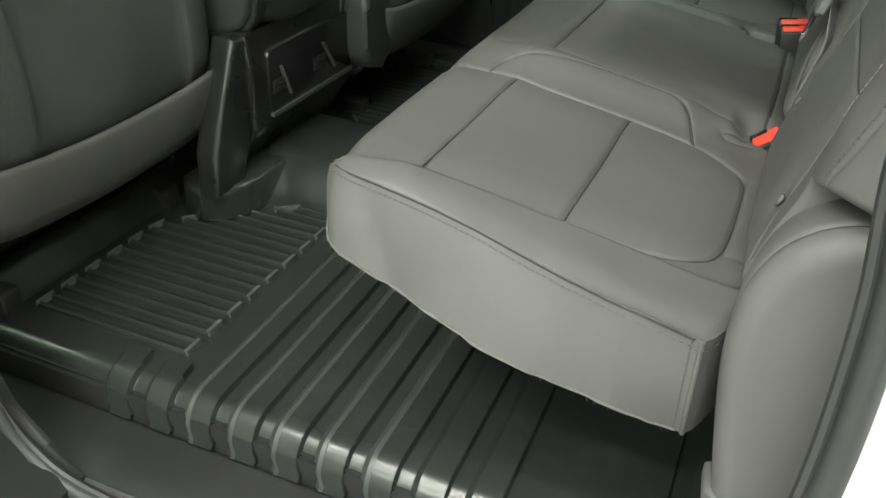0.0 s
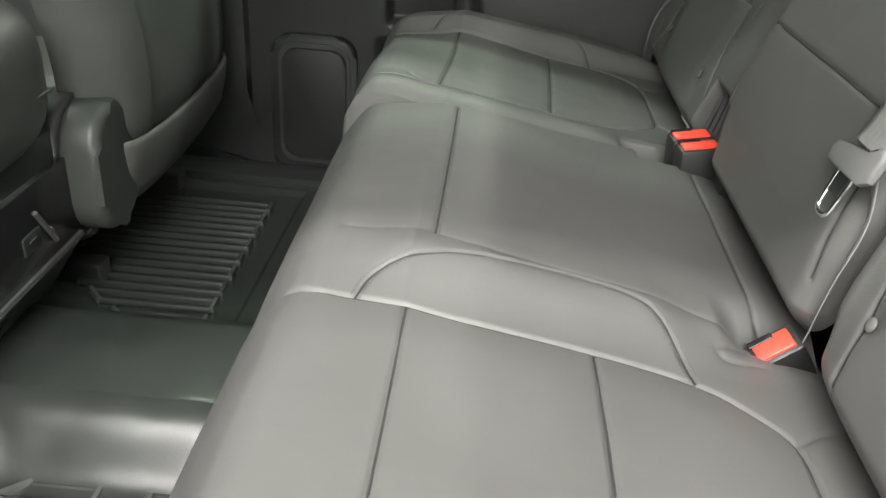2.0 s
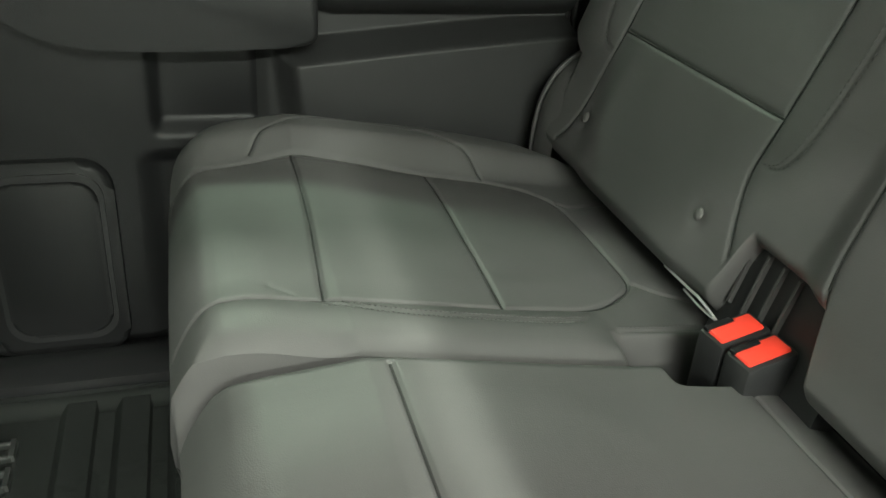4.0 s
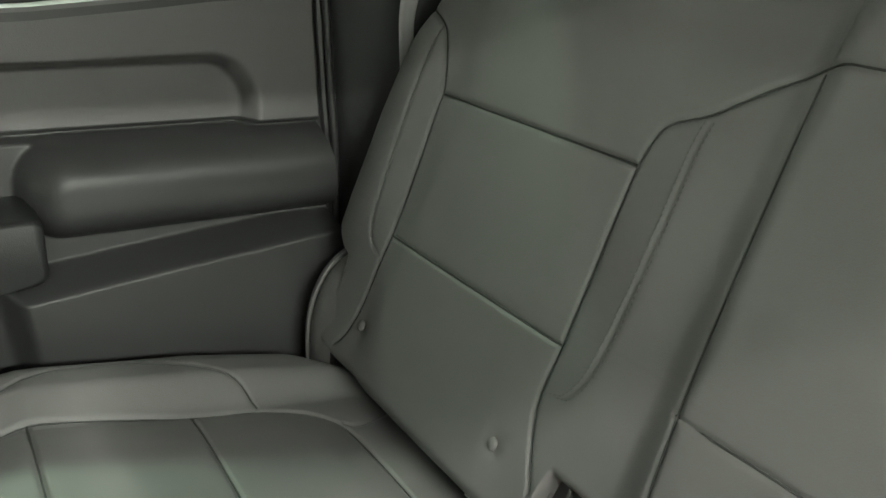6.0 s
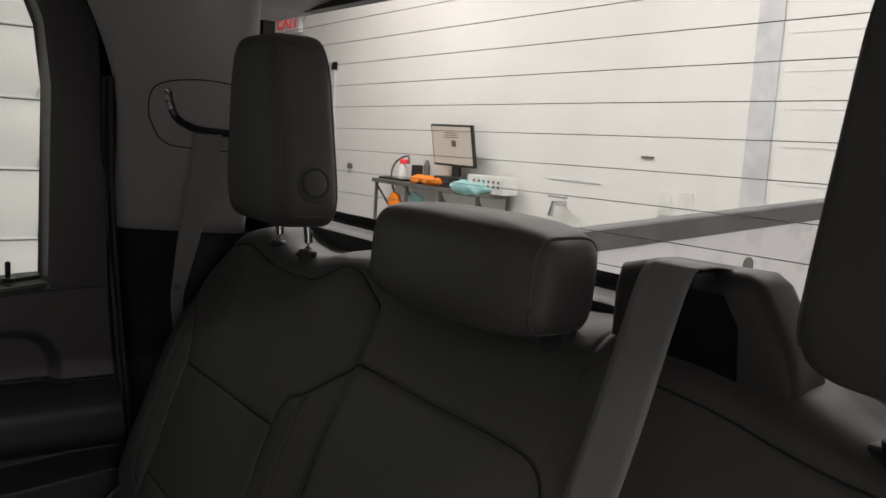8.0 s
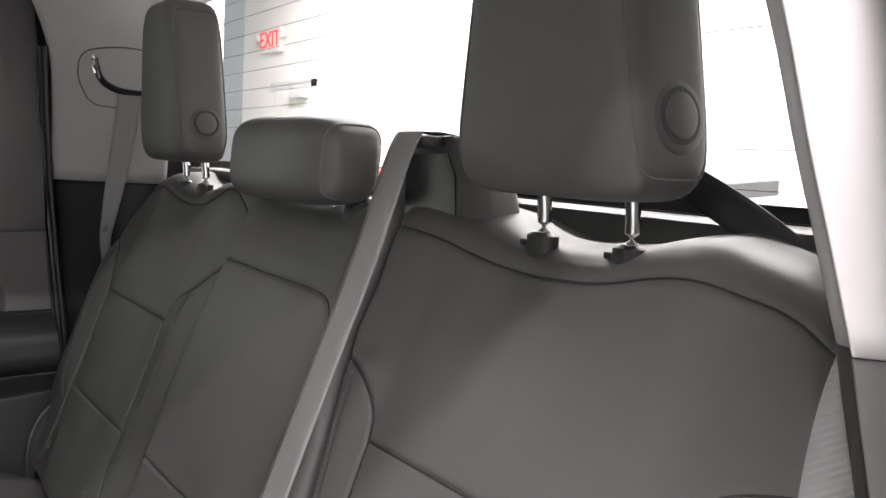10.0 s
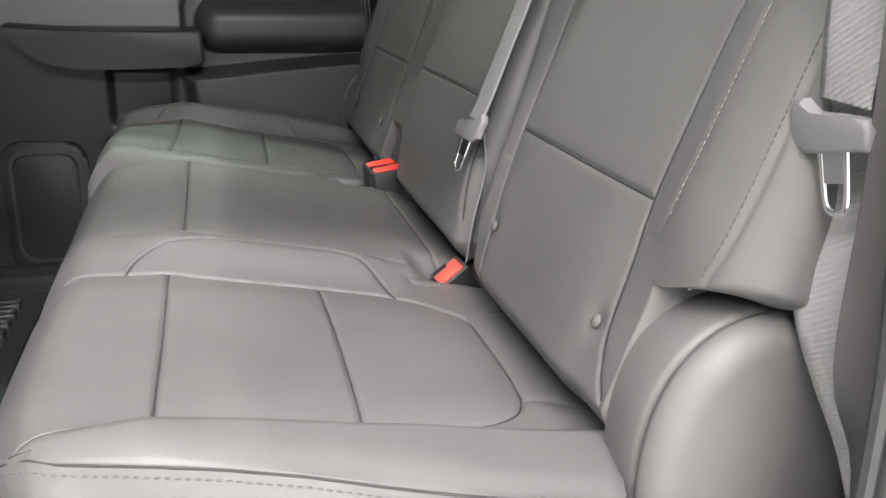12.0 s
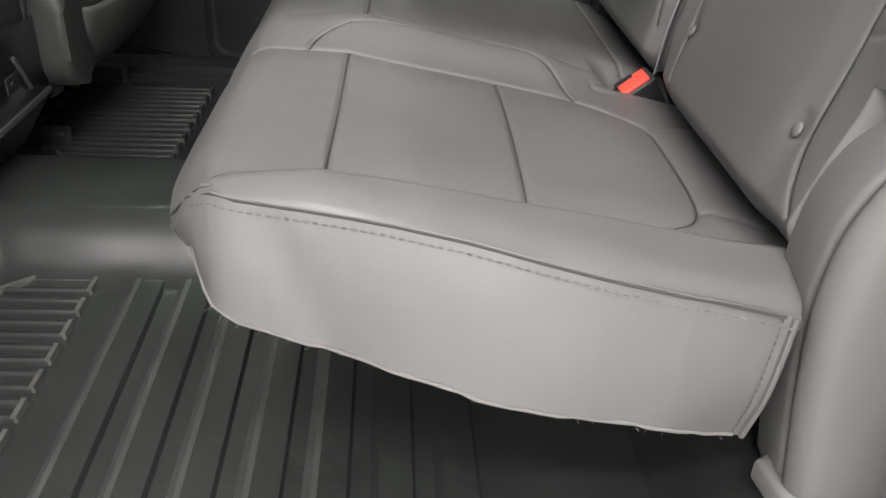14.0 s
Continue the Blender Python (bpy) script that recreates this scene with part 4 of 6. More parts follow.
def head_restraint(yc, half, posts):
    ob = thing("head_restraint", "dark grey leather head restraint raised on two chrome posts", "headrest", (0.74, yc, 0.945), "outer head restraints")
    taper = 0.36
    lo, hi = (0.664, yc - half, 0.975), (0.753, yc + half, 1.232)
    bm = pillow(lo, hi, 6.5, 30, taper, -0.005, 0.001)
    part("cushion", bm, LEATHER, ob, "", True)
    for y in posts:
        part("post", tube(curve_points([(0.737, y, 0.925), (0.737, y, 0.96), (0.731, y, 1.0)], 4), 0.0062, 14), CHROME, ob, "chrome post", True)
        collar = part("collar", tube([(0.737, y, 0.915), (0.737, y, 0.939), (0.737, y, 0.942)], [0.0155, 0.0155, 0.011], 18, 0.8, (1, 0, 0)), BLACK, ob, "black plastic post guide", True)
        part("release_tab", box((0.728, y + 0.011, 0.929), (0.742, y + 0.021, 0.935), 0.002), BLACK, collar)
    for s in (-1, 1):
        y = yc + s * (half * (1 - taper * 0.242) - 0.0035)

        def out(d):
            return (0.714, y + s * d * 0.988, 1.037 + d * 0.154)

        disc = part("button_ring", tube([out(-0.008), out(0.0025), out(0.004)], [0.027, 0.027, 0.024], 28), TRIM, ob, "", True)
        part("button_groove", tube([out(-0.004), out(0.0046)], 0.0205, 24), BLACK, disc, "", True)
        part("button", tube([out(-0.004), out(0.0055), out(0.0068)], [0.0165, 0.0165, 0.0135], 24), VINYL, disc, "", True)
        part("piping", tube(ring_on_pillow(lo, hi, 6.5, s * 0.93, taper, -0.005), 0.0016, 6), LEATHER, ob, smooth=True)
    return settle(ob)


head_restraint(0.246, 0.111, (0.20, 0.30))
head_restraint(1.170, 0.114, (1.126, 1.221))

middle_rest = thing("head_restraint", "low wide dark grey leather middle head restraint", "headrest", (0.70, 0.698, 0.94))
part("cushion", pillow((0.652, 0.557, 0.940), (0.742, 0.838, 1.043), 4.2, 30, 0.0, 0.004, 0.004), LEATHER, middle_rest, "", True)
part("piping", tube(ring_on_pillow((0.652, 0.557, 0.940), (0.742, 0.838, 1.043), 4.2, -0.9, 0.0, 0.004), 0.0016, 6), LEATHER, middle_rest, smooth=True)
for y in (0.66, 0.78):
    part("post", tube([(0.73, y, 0.92), (0.73, y, 0.97)], 0.006, 12), CHROME, middle_rest, "chrome post", True)
part("base_cover", tube([(0.725, 0.60, 0.922), (0.725, 0.60, 0.952)], [0.022, 0.018], 20, 0.7, (1, 0, 0)), BLACK, middle_rest, "", True)
settle(middle_rest)


# ---- seat belts and buckles ----
def latch_plate(parent, at, across, down, mat=BLACK, width=0.062):
    """The plastic-covered slotted plate on a belt with its steel tongue. across and down are unit directions."""
    a, d = Vector(across).normalized(), Vector(down).normalized()
    n = a.cross(d).normalized()
    m = Matrix((a, d, n)).transposed().to_4x4()
    m.translation = Vector(at)

    def placed(bm):
        bmesh.ops.transform(bm, matrix=m, verts=bm.verts)
        return bm

    w = width / 2
    cover = prism([(-w - 0.008, -0.016), (-w - 0.002, -0.023), (-w + 0.007, -0.022), (-w + 0.013, -0.009), (w - 0.006, -0.006), (w + 0.004, -0.004), (w + 0.007, 0.003), (w + 0.004, 0.015), (-w + 0.006, 0.014), (-w - 0.006, 0.006)], 2, -0.005, 0.005, 0.0035, 3)
    body = part("latch_cover", placed(cover), LATCH, parent, "moulded plastic belt slide", True)
    loop = [(0.013, 0.010, 0), (0.0115, 0.042, 0), (0.009, 0.050, 0), (0.004, 0.053, 0), (-0.004, 0.053, 0), (-0.009, 0.050, 0), (-0.0115, 0.042, 0), (-0.013, 0.010, 0)]
    part("steel_tongue", placed(tube(curve_points(loop, 3), 0.0026, 8, 0.7)), CHROME, body, "bright steel tongue", True)
    part("tongue_plate", placed(prism(rounded_rect(-0.0115, 0.012, 0.0115, 0.034, 0.003), 2, -0.001, 0.001)), STEEL, body)
    return body


center_belt = thing("seat_belt", "black centre shoulder belt with latch plate hanging", "seat belt", (0.55, 0.49, 0.56))
ribbon("webbing", [((0.745, 0.466, 1.0245), (0, 1, 0), 0.047), ((0.716, 0.467, 1.0255), (0, 1, 0), 0.047), ((0.6975, 0.468, 1.012), (0, 1, 0), 0.047), ((0.660, 0.470, 0.90), (0, 1, 0), 0.047), ((0.6225, 0.473, 0.80), (0, 1, 0), 0.047), ((0.585, 0.476, 0.70), (-0.02, 1, 0), 0.047), ((0.548, 0.478, 0.60), (-0.04, 1, 0), 0.047), ((0.538, 0.479, 0.578), (-0.04, 1, 0), 0.047)], center_belt)
latch_plate(center_belt, (0.533, 0.480, 0.566), (-0.04, 1, 0.0), (-0.28, 0.05, -0.95))
ribbon("lap_webbing", [((0.544, 0.476, 0.572), (0.1, 1, 0), 0.046), ((0.553, 0.470, 0.52), (0.4, 1, 0), 0.044), ((0.542, 0.466, 0.46), (0.6, 1, 0), 0.042), ((0.535, 0.47, 0.40), (0.6, 1, 0), 0.04)], center_belt)
settle(center_belt)

guide = thing("belt_guide", "black moulded belt outlet on top of the seat back", "belt guide", (0.76, 0.46, 0.94))
part("housing", prism([(0.553, 0.925), (0.552, 0.996), (0.547, 1.014), (0.514, 1.0225), (0.424, 1.0245), (0.411, 1.017), (0.386, 0.978), (0.368, 0.925)], 0, 0.733, 0.783, 0.013, 4), TRIM, guide, "", True)
part("slot_recess", prism([(0.512, 0.93), (0.512, 1.004), (0.440, 1.006), (0.425, 0.985), (0.420, 0.93)], 0, 0.7312, 0.74), GLOSS_BLACK, guide)
part("slot_lip", prism([(0.489, 1.010), (0.488, 1.0195), (0.448, 1.0215), (0.447, 1.012)], 0, 0.706, 0.7325, 0.003), BLACK, guide)
settle(guide)

left_belt = thing("seat_belt", "dark grey outer shoulder belt hanging beside the seat", "seat belt", (0.615, -0.045, 0.67))
ribbon("webbing", [((0.668, -0.062, 1.09), (0.5, -0.2, 0), 0.047), ((0.652, -0.066, 0.99), (0.5, -0.5, 0), 0.044), ((0.630, -0.046, 0.905), (0.5, -0.8, 0), 0.038), ((0.618, -0.045, 0.83), (0.3, -1, 0), 0.042), ((0.611, -0.049, 0.75), (0.1, -1, 0), 0.049), ((0.608, -0.056, 0.685), (-0.1, -1, 0), 0.052)], left_belt, COARSE_WEBBING)
latch_plate(left_belt, (0.604, -0.055, 0.668), (-0.1, -1, 0.26), (0.1, -0.2, -1), width=0.064)
ribbon("lower_webbing", [((0.622, -0.040, 0.685), (0.1, -1, 0), 0.050), ((0.624, -0.042, 0.62), (0.1, -1, 0), 0.060), ((0.616, -0.055, 0.57), (0.15, -1, 0), 0.054), ((0.618, -0.066, 0.53), (0.3, -1, 0), 0.046), ((0.632, -0.073, 0.49), (0.5, -1, 0), 0.038), ((0.655, -0.080, 0.44), (0.8, -1, 0), 0.034), ((0.675, -0.084, 0.38), (1, -1, 0), 0.03)], left_belt, COARSE_WEBBING)
settle(left_belt)

right_belt = thing("seat_belt", "dark grey far shoulder belt coming from the pillar outlet", "seat belt", (0.69, 1.40, 1.08))
ribbon("webbing", [((0.690, 1.405, 1.10), (1, -0.6, 0), 0.046), ((0.686, 1.398, 1.07), (1, -0.6, 0), 0.045), ((0.678, 1.412, 0.99), (1, -0.55, 0.1), 0.042), ((0.668, 1.425, 0.91), (1, -0.4, 0), 0.034), ((0.661, 1.434, 0.855), (1, -0.3, 0), 0.026), ((0.658, 1.444, 0.81), (1, -0.3, 0), 0.020), ((0.668, 1.455, 0.74), (1, -0.3, 0), 0.018)], right_belt)
part("belt_stop", box((0.648, 1.420, 0.833), (0.657, 1.427, 0.842), 0.002), LATCH, right_belt, "small pale plastic stop")
settle(right_belt)


def buckle(at, tilt, releases, label, group=""):
    """A belt buckle: black case with one or two red release buttons in its top."""
    ob = thing("seat_belt_buckle", label, "buckle", at, "rear belt buckles")
    m = pose(*at, *tilt)
    size = 0.029 if releases == 2 else 0.023
    for k in range(releases):
        off = (k - (releases - 1) / 2) * 0.033
        bm = box((-size, off - 0.0155, -0.075), (size, off + 0.0155, 0.0), 0.004)
        bmesh.ops.transform(bm, matrix=m, verts=bm.verts)
        case = part("case", bm, BLACK, ob, "", True)
        bm = box((0.004 - size, off - 0.0105, -0.008), (size - 0.006, off + 0.0105, 0.0030), 0.002)
        bmesh.ops.transform(bm, matrix=m, verts=bm.verts)
        part("release_button", bm, RED, case, "bright red press button", True)
        bm = box((0.002 - size, off + 0.006, 0.0005), (0.003, off + 0.0125, 0.0042), 0.001)
        bmesh.ops.transform(bm, matrix=m, verts=bm.verts)
        part("latch_slot", bm, GLOSS_BLACK, case)
    bm = box((-0.02, -0.018, -0.16), (0.02, 0.018, -0.07), 0.006)
    bmesh.ops.transform(bm, matrix=m, verts=bm.verts)
    part("stalk", bm, BLACK, ob)
    return settle(ob)


buckle((0.509, 0.893, 0.421), (4, -6, 10), 2, "black twin belt buckle with red buttons between cushions")
buckle((0.508, 0.468, 0.385), (16, -36, 8), 1, "black belt buckle with red button in the seat pocket")
wire = thing("child_seat_anchor", "bent grey wire child seat anchor between cushion and back", "anchor", (0.53, 1.01, 0.40))
part("wire_loop", tube(curve_points([(0.525, 1.06, 0.398), (0.520, 1.03, 0.403), (0.522, 1.0, 0.402), (0.520, 0.985, 0.404), (0.524, 0.96, 0.396), (0.522, 0.985, 0.395), (0.526, 1.02, 0.393)], 6), 0.0014, 8), TAG, wire, smooth=True)
settle(wire)

tether = thing("tether_strap", "black webbing tether loop standing behind the head restraint", "strap", (0.80, 0.1, 0.95))
ribbon("strap_loop", [((0.80, 0.200, 0.991), (0.0, -0.69, 0.72), 0.031), ((0.80, 0.175, 0.980), (0.0, -0.66, 0.75), 0.031), ((0.80, 0.14, 0.963), (0.0, -0.63, 0.78), 0.031), ((0.80, 0.10, 0.94), (0.0, -0.63, 0.78), 0.031)], tether, BLACK, thick=0.004)
settle(tether)


# ---- cab floor, sills and walls ----
FLOOR = 0.045
cab_floor = thing("floor", "black carpeted cab floor with a raised tunnel", "floor", (0, MID, FLOOR), kind="structure")
xs = np.linspace(-1.5, 0.85, 95)
ys = np.linspace(0.0, 2 * MID, 110)


def floor_height(x, y):
    hump = 0.075 * smooth01((y - 0.500) / 0.125) * smooth01((0.908 - y) / 0.125) * smooth01((0.42 - x) / 0.1)
    shelf = 0.15 * smooth01((x - 0.50) / 0.05)
    return FLOOR + hump + shelf


gx, gy = np.meshgrid(xs, ys, indexing="ij")
gz = floor_height(gx.ravel(), gy.ravel()) - 0.012
link_mesh("floor_pan", np.stack([gx.ravel(), gy.ravel(), gz], 1), grid_quads(len(xs), len(ys)), FLOOR_CARPET, cab_floor)
part("under_floor", box((-1.5, -0.005, -0.12), (0.85, 2 * MID + 0.005, 0.028)), BLACK, cab_floor)
settle(cab_floor)

sill_near = thing("sill", "black plastic door sill step plate", "sill", (0.1, -0.08, -0.01), kind="structure")
part("sill_plate", box((-1.4, -0.155, -0.12), (0.60, -0.003, -0.012), 0.012, 3), BLACK, sill_near, smooth=True)
part("sill_ridge", sweep([(-0.25, -0.125, -0.010), (0.5, -0.125, -0.010)], [(-0.006, 0), (-0.003, 0.004), (0.003, 0.004), (0.006, 0)]), TRIM, sill_near)
settle(sill_near)
sill_far = thing("sill", "black plastic far door sill cover", "sill", (0.1, 1.48, 0.02), kind="structure")
part("sill_plate", prism([(2 * MID - 0.005, -0.1), (2 * MID - 0.005, 0.075), (1.43, 0.085), (1.47, 0.08), (1.50, 0.05), (1.56, 0.03), (1.56, -0.1)], 0, -1.4, 0.60, 0.004), DOOR_DARK, sill_far, smooth=True)
settle(sill_far)


# ---- all-weather floor liner ----
LINER = 0.05
liner = thing("floor_liner", "ribbed black rubber floor liner across both footwells", "floor mat", (0.0, 0.5, LINER))
xs = np.linspace(-0.56, 0.50, 210)
BEND = [(0.035 - 0.035 * math.sin(radians(a)), 0.035 * (1 - math.cos(radians(a))), radians(a)) for a in range(0, 91, 15)]
ys = np.concatenate([[-0.003, -0.001], [b[0] for b in BEND[::-1]], np.linspace(0.038, 1.40, 254)])
dz = np.concatenate([[0.066, 0.05], [b[1] for b in BEND[::-1]], np.zeros(254)])
gx, gy = np.meshgrid(xs, ys, indexing="ij")
gd = np.meshgrid(xs, dz, indexing="ij")[1].ravel()
lx, ly = gx.ravel(), gy.ravel()
rim = 0.05 * smooth01((-0.50 - lx) / 0.05) + 0.012 * smooth01((ly - 1.36) / 0.03)
lz = floor_height(lx, ly) - FLOOR + LINER + rim - gd
link_mesh("liner_sheet", np.stack([lx, ly, lz], 1), grid_quads(len(xs), len(ys)), RUBBER, liner)


def bar_section(w, h):
    return [(-w, -0.001), (-w * 0.55, h), (w * 0.85, h), (w, -0.001)]


def round_section(w, h):
    return [(-w * math.cos(math.pi * k / 8), h * math.sin(math.pi * k / 8) - 0.001) for k in range(9)]


def bent_bar(name, x, y_far, section, mat, parent, label=""):
    """A bar lying on the liner that follows it over its rounded step."""
    path = [(x - 0.004, y_far, LINER, 0.0), (x, min(0.30, y_far * 0.6), LINER, 0.0)]
    path += [(x + 0.004, b[0], LINER - b[1], b[2]) for b in BEND] + [(x + 0.009, -0.002, LINER - 0.050, radians(90)), (x + 0.006, -0.003, LINER - 0.060, radians(90))]
    bm = bmesh.new()
    rings = []
    for px, py, pz, a in path:
        out = Vector((0, -math.sin(a), math.cos(a)))
        rings.append([bm.verts.new(Vector((px + s, py, pz)) + out * h) for s, h in section])
    n = len(section)
    for a, b in zip(rings, rings[1:]):
        for k in range(n):
            bm.faces.new((a[k], a[(k + 1) % n], b[(k + 1) % n], b[k]))
    bm.faces.new(rings[0])
    bm.faces.new(rings[-1])
    return part(name, bm, mat, parent, label, True)


# lengthwise ribs that run to the step and bend down over it
W, H = 0.0250, 0.0085
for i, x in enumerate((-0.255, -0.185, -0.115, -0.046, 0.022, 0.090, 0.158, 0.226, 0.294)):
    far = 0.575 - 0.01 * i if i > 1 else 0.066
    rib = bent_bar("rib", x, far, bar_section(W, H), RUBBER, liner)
    # pale strip along one bevel: scuffing plus painted glint
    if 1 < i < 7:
        bent_bar("scuffed_glint_edge", x, far - 0.004, [(-W - 0.0003, 0.0), (-W * 0.62, H + 0.0004), (-W * 0.36, H + 0.0005), (-W * 0.36, H - 0.001)], SCUFF_GLINT, rib, "pale rib edge with scuffing and painted glint")
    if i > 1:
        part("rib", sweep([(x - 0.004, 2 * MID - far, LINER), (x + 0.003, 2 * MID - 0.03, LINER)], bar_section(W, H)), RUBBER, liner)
part("seat_mount_cover", prism([(-0.475, 0.445), (-0.445, 0.412), (-0.405, 0.405), (-0.37, 0.425), (-0.347, 0.462), (-0.34, 0.505), (-0.34, 0.60), (-0.48, 0.60)], 2, 0.045, 0.118, 0.013, 4), RUBBER, liner, "raised moulded hump over the seat mount", True)


def fine_ribs(x0, x1, y0, y1, count, skew, cap_mat):
    """Thin cross ribs in pairs, closed by a short cap at one end."""
    for k in range(count):
        y = y0 + (y1 - y0) * k / (count - 1)
        left = x0 + skew(y)
        part("fine_rib", sweep([(left, y, LINER), (x1, y, LINER)], round_section(0.0048, 0.0095)), RUBBER, liner, smooth=True)
        if k % 2 == 0 and k + 1 < count:
            # caps paler than the ribs, with the glint in their colour
            step = (y1 - y0) / (count - 1)
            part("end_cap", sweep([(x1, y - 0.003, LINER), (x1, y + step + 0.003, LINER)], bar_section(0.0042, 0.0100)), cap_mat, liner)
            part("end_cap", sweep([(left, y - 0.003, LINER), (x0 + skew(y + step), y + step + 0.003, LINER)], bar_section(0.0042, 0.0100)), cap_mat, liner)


fine_ribs(-0.475, -0.192, 0.085, 0.525, 18, lambda y: 0.20 * max(0.0, (y - 0.36) / 0.165) ** 1.2, CAP_GLINT)
fine_ribs(-0.475, -0.185, 0.875, 1.315, 18, lambda y: 0.17 * max(0.0, (1.04 - y) / 0.165) ** 1.2, SCUFF_GLINT)
settle(liner)


# ---- far rear door ----
door = thing("door_1", "closed dark grey rear door with window, armrest and pocket", "car door", (0.15, 1.52, 0.1), kind="structure")


def belt_line(x):
    """Height of the window's lower edge, which falls towards the front."""
    return np.interp(x, [-0.28, -0.04, 0.24, 0.36, 0.47, 0.58], [0.779, 0.793, 0.808, 0.820, 0.833, 0.835])


def along_belt(lo, hi, x0, x1, n=14):
    xs = np.linspace(x0, x1, n)
    return [(x, float(belt_line(x)) + hi) for x in xs] + [(x, float(belt_line(x)) + lo) for x in xs[::-1]]


def door_sheet():
    """The moulded inner panel of the door: its depth varies over length and height."""
    xs, zs = np.linspace(-0.275, 0.572, 240), np.linspace(0.02, 0.832, 420)
    x, z = (q.ravel() for q in np.meshgrid(xs, zs, indexing="ij"))
    y = np.full(len(x), 1.530)
    # the scoop under the window sill
    dx, dz = np.maximum(x - 0.43, 0), np.maximum(np.abs(z - 0.690) - 0.005, 0)
    scoop = smooth01((0.066 - np.hypot(dx, dz)) / 0.022) * smooth01((z - 0.655) / 0.012)
    y += 0.030 * scoop
    # the dark channel round the elbow pad, and the pad itself, which runs on to the door's edge
    def plate(x0, x1, z0, z1, round_by, soft):
        cx, cz, hx, hz = (x0 + x1) / 2, (z0 + z1) / 2, (x1 - x0) / 2 - round_by, (z1 - z0) / 2 - round_by
        d = np.hypot(np.maximum(np.abs(x - cx) - hx, 0), np.maximum(np.abs(z - cz) - hz, 0)) - round_by
        return smooth01(-d / soft)

    ledge_z = np.interp(x, [0.16, 0.19, 0.58], [0.520, 0.501, 0.541])
    channel = plate(0.176, 0.70, 0.40, 0.669, 0.03, 0.008) * smooth01((z - ledge_z + 0.004) / 0.008)
    pad = plate(0.205, 0.70, 0.538, 0.664, 0.055, 0.060)
    pad = np.sqrt(np.clip(1 - (1 - pad) ** 2, 0, 1))
    y += 0.018 * channel - 0.062 * pad
    # the lower panel with its sloping ledge
    lower = smooth01((ledge_z - z) / 0.020) * smooth01((x - 0.165 - 0.12 * np.clip(0.50 - z, 0, 0.15)) / 0.035)
    y -= 0.046 * lower
    # the recess ahead of it
    y += 0.018 * smooth01((0.17 - x) / 0.03) * smooth01((0.515 - z) / 0.02) * smooth01((z - 0.37) / 0.03) * smooth01((x - 0.005) / 0.02)
    # foot of the door and the front pocket surround
    y += 0.015 * smooth01((0.36 - z) / 0.03) * smooth01((0.16 - x) / 0.05) * smooth01((x + 0.02) / 0.04)
    y += 0.02 * smooth01((0.06 - z) / 0.03)
    z = z + (belt_line(x) - 0.832) * smooth01((z - 0.72) / 0.11)
    # the rear edge runs aft towards the sill
    x = x + (np.interp(z, [0.4, 0.525, 0.62, 0.713, 0.80], [0.600, 0.596, 0.584, 0.575, 0.568]) - 0.572) * smooth01((x - 0.36) / 0.21)
    return np.stack([x, y, z], 1), grid_quads(len(xs), len(zs))


verts, quads = door_sheet()
middle = verts[quads].mean(1)
high = middle[:, 2] > np.where(middle[:, 0] > 0.172, 0.671, 0.60)
pad_area = ~high & (middle[:, 0] > 0.150)
piece = np.where(high, 1, np.where(pad_area, 2, 0))
panels(door, verts, quads, piece, {1: ("upper_door_panel", "dark grey moulded upper panel")}, DOOR_TRIM)
panels(door, verts, quads, piece, {2: ("elbow_panel", "charcoal padded elbow rest above a sloping ledge")}, DOOR_PAD)
panels(door, verts, quads, piece, {0: ("lower_door_panel", "near black moulded lower panel")}, DOOR_DARK)
part("door_core", prism([(0.583, 0.0), (-0.275, 0.0)] + along_belt(0, 0, -0.275, 0.583)[:14], 1, 1.575, 1.66), BLACK, door)
part("edge_strip", prism([(0.60, 0.02), (0.60, 0.40), (0.596, 0.525), (0.584, 0.62), (0.575, 0.713), (0.568, 0.80), (0.566, 0.832), (0.576, 0.832), (0.586, 0.713), (0.606, 0.525), (0.610, 0.40), (0.610, 0.02)], 1, 1.540, 1.62), BLACK, door)
under = [tuple(q) for q in curve_points([(-0.175, 0.606), (-0.150, 0.565), (-0.108, 0.533), (-0.05, 0.518), (0.05, 0.515), (0.205, 0.519)], 6)]
arm = prism(under + [(0.216, 0.523), (0.222, 0.532), (0.221, 0.588), (0.212, 0.598), (0.0, 0.593)], 1, 1.452, 1.56, 0.007, 3)
part("armrest", arm, DOOR_DARK, door, "smooth dark armrest with pull grip", True)
bezel = part("handle_bezel", prism(rounded_rect(-0.16, 0.664, 0.108, 0.782, 0.03), 1, 1.522, 1.57, 0.006), TRIM, door, "", True)
part("bezel_hollow", prism(rounded_rect(-0.15, 0.672, 0.098, 0.773, 0.026), 1, 1.5195, 1.56), BLACK, bezel)
part("door_lever", tube(curve_points([(-0.10, 1.515, 0.708), (-0.02, 1.503, 0.708), (0.05, 1.505, 0.712), (0.094, 1.516, 0.720)], 6), 0.0175, 14, 0.8), SATIN, bezel, "satin chrome pull lever", True)
part("lock_rocker", box((0.0, 1.508, 0.742), (0.06, 1.525, 0.765), 0.006), TRIM, bezel, "", True)
ring = joined(prism(rounded_rect(-0.230, 0.034, -0.048, 0.350, 0.045), 1, 1.516, 1.57, 0.012, 4))
pocket = part("speaker_surround", ring, DOOR_DARK, door, "rounded pocket surround in the lower door", True)
part("speaker_groove", prism(rounded_rect(-0.213, 0.068, -0.062, 0.333, 0.036), 1, 1.5145, 1.55, 0.001), BLACK, pocket)
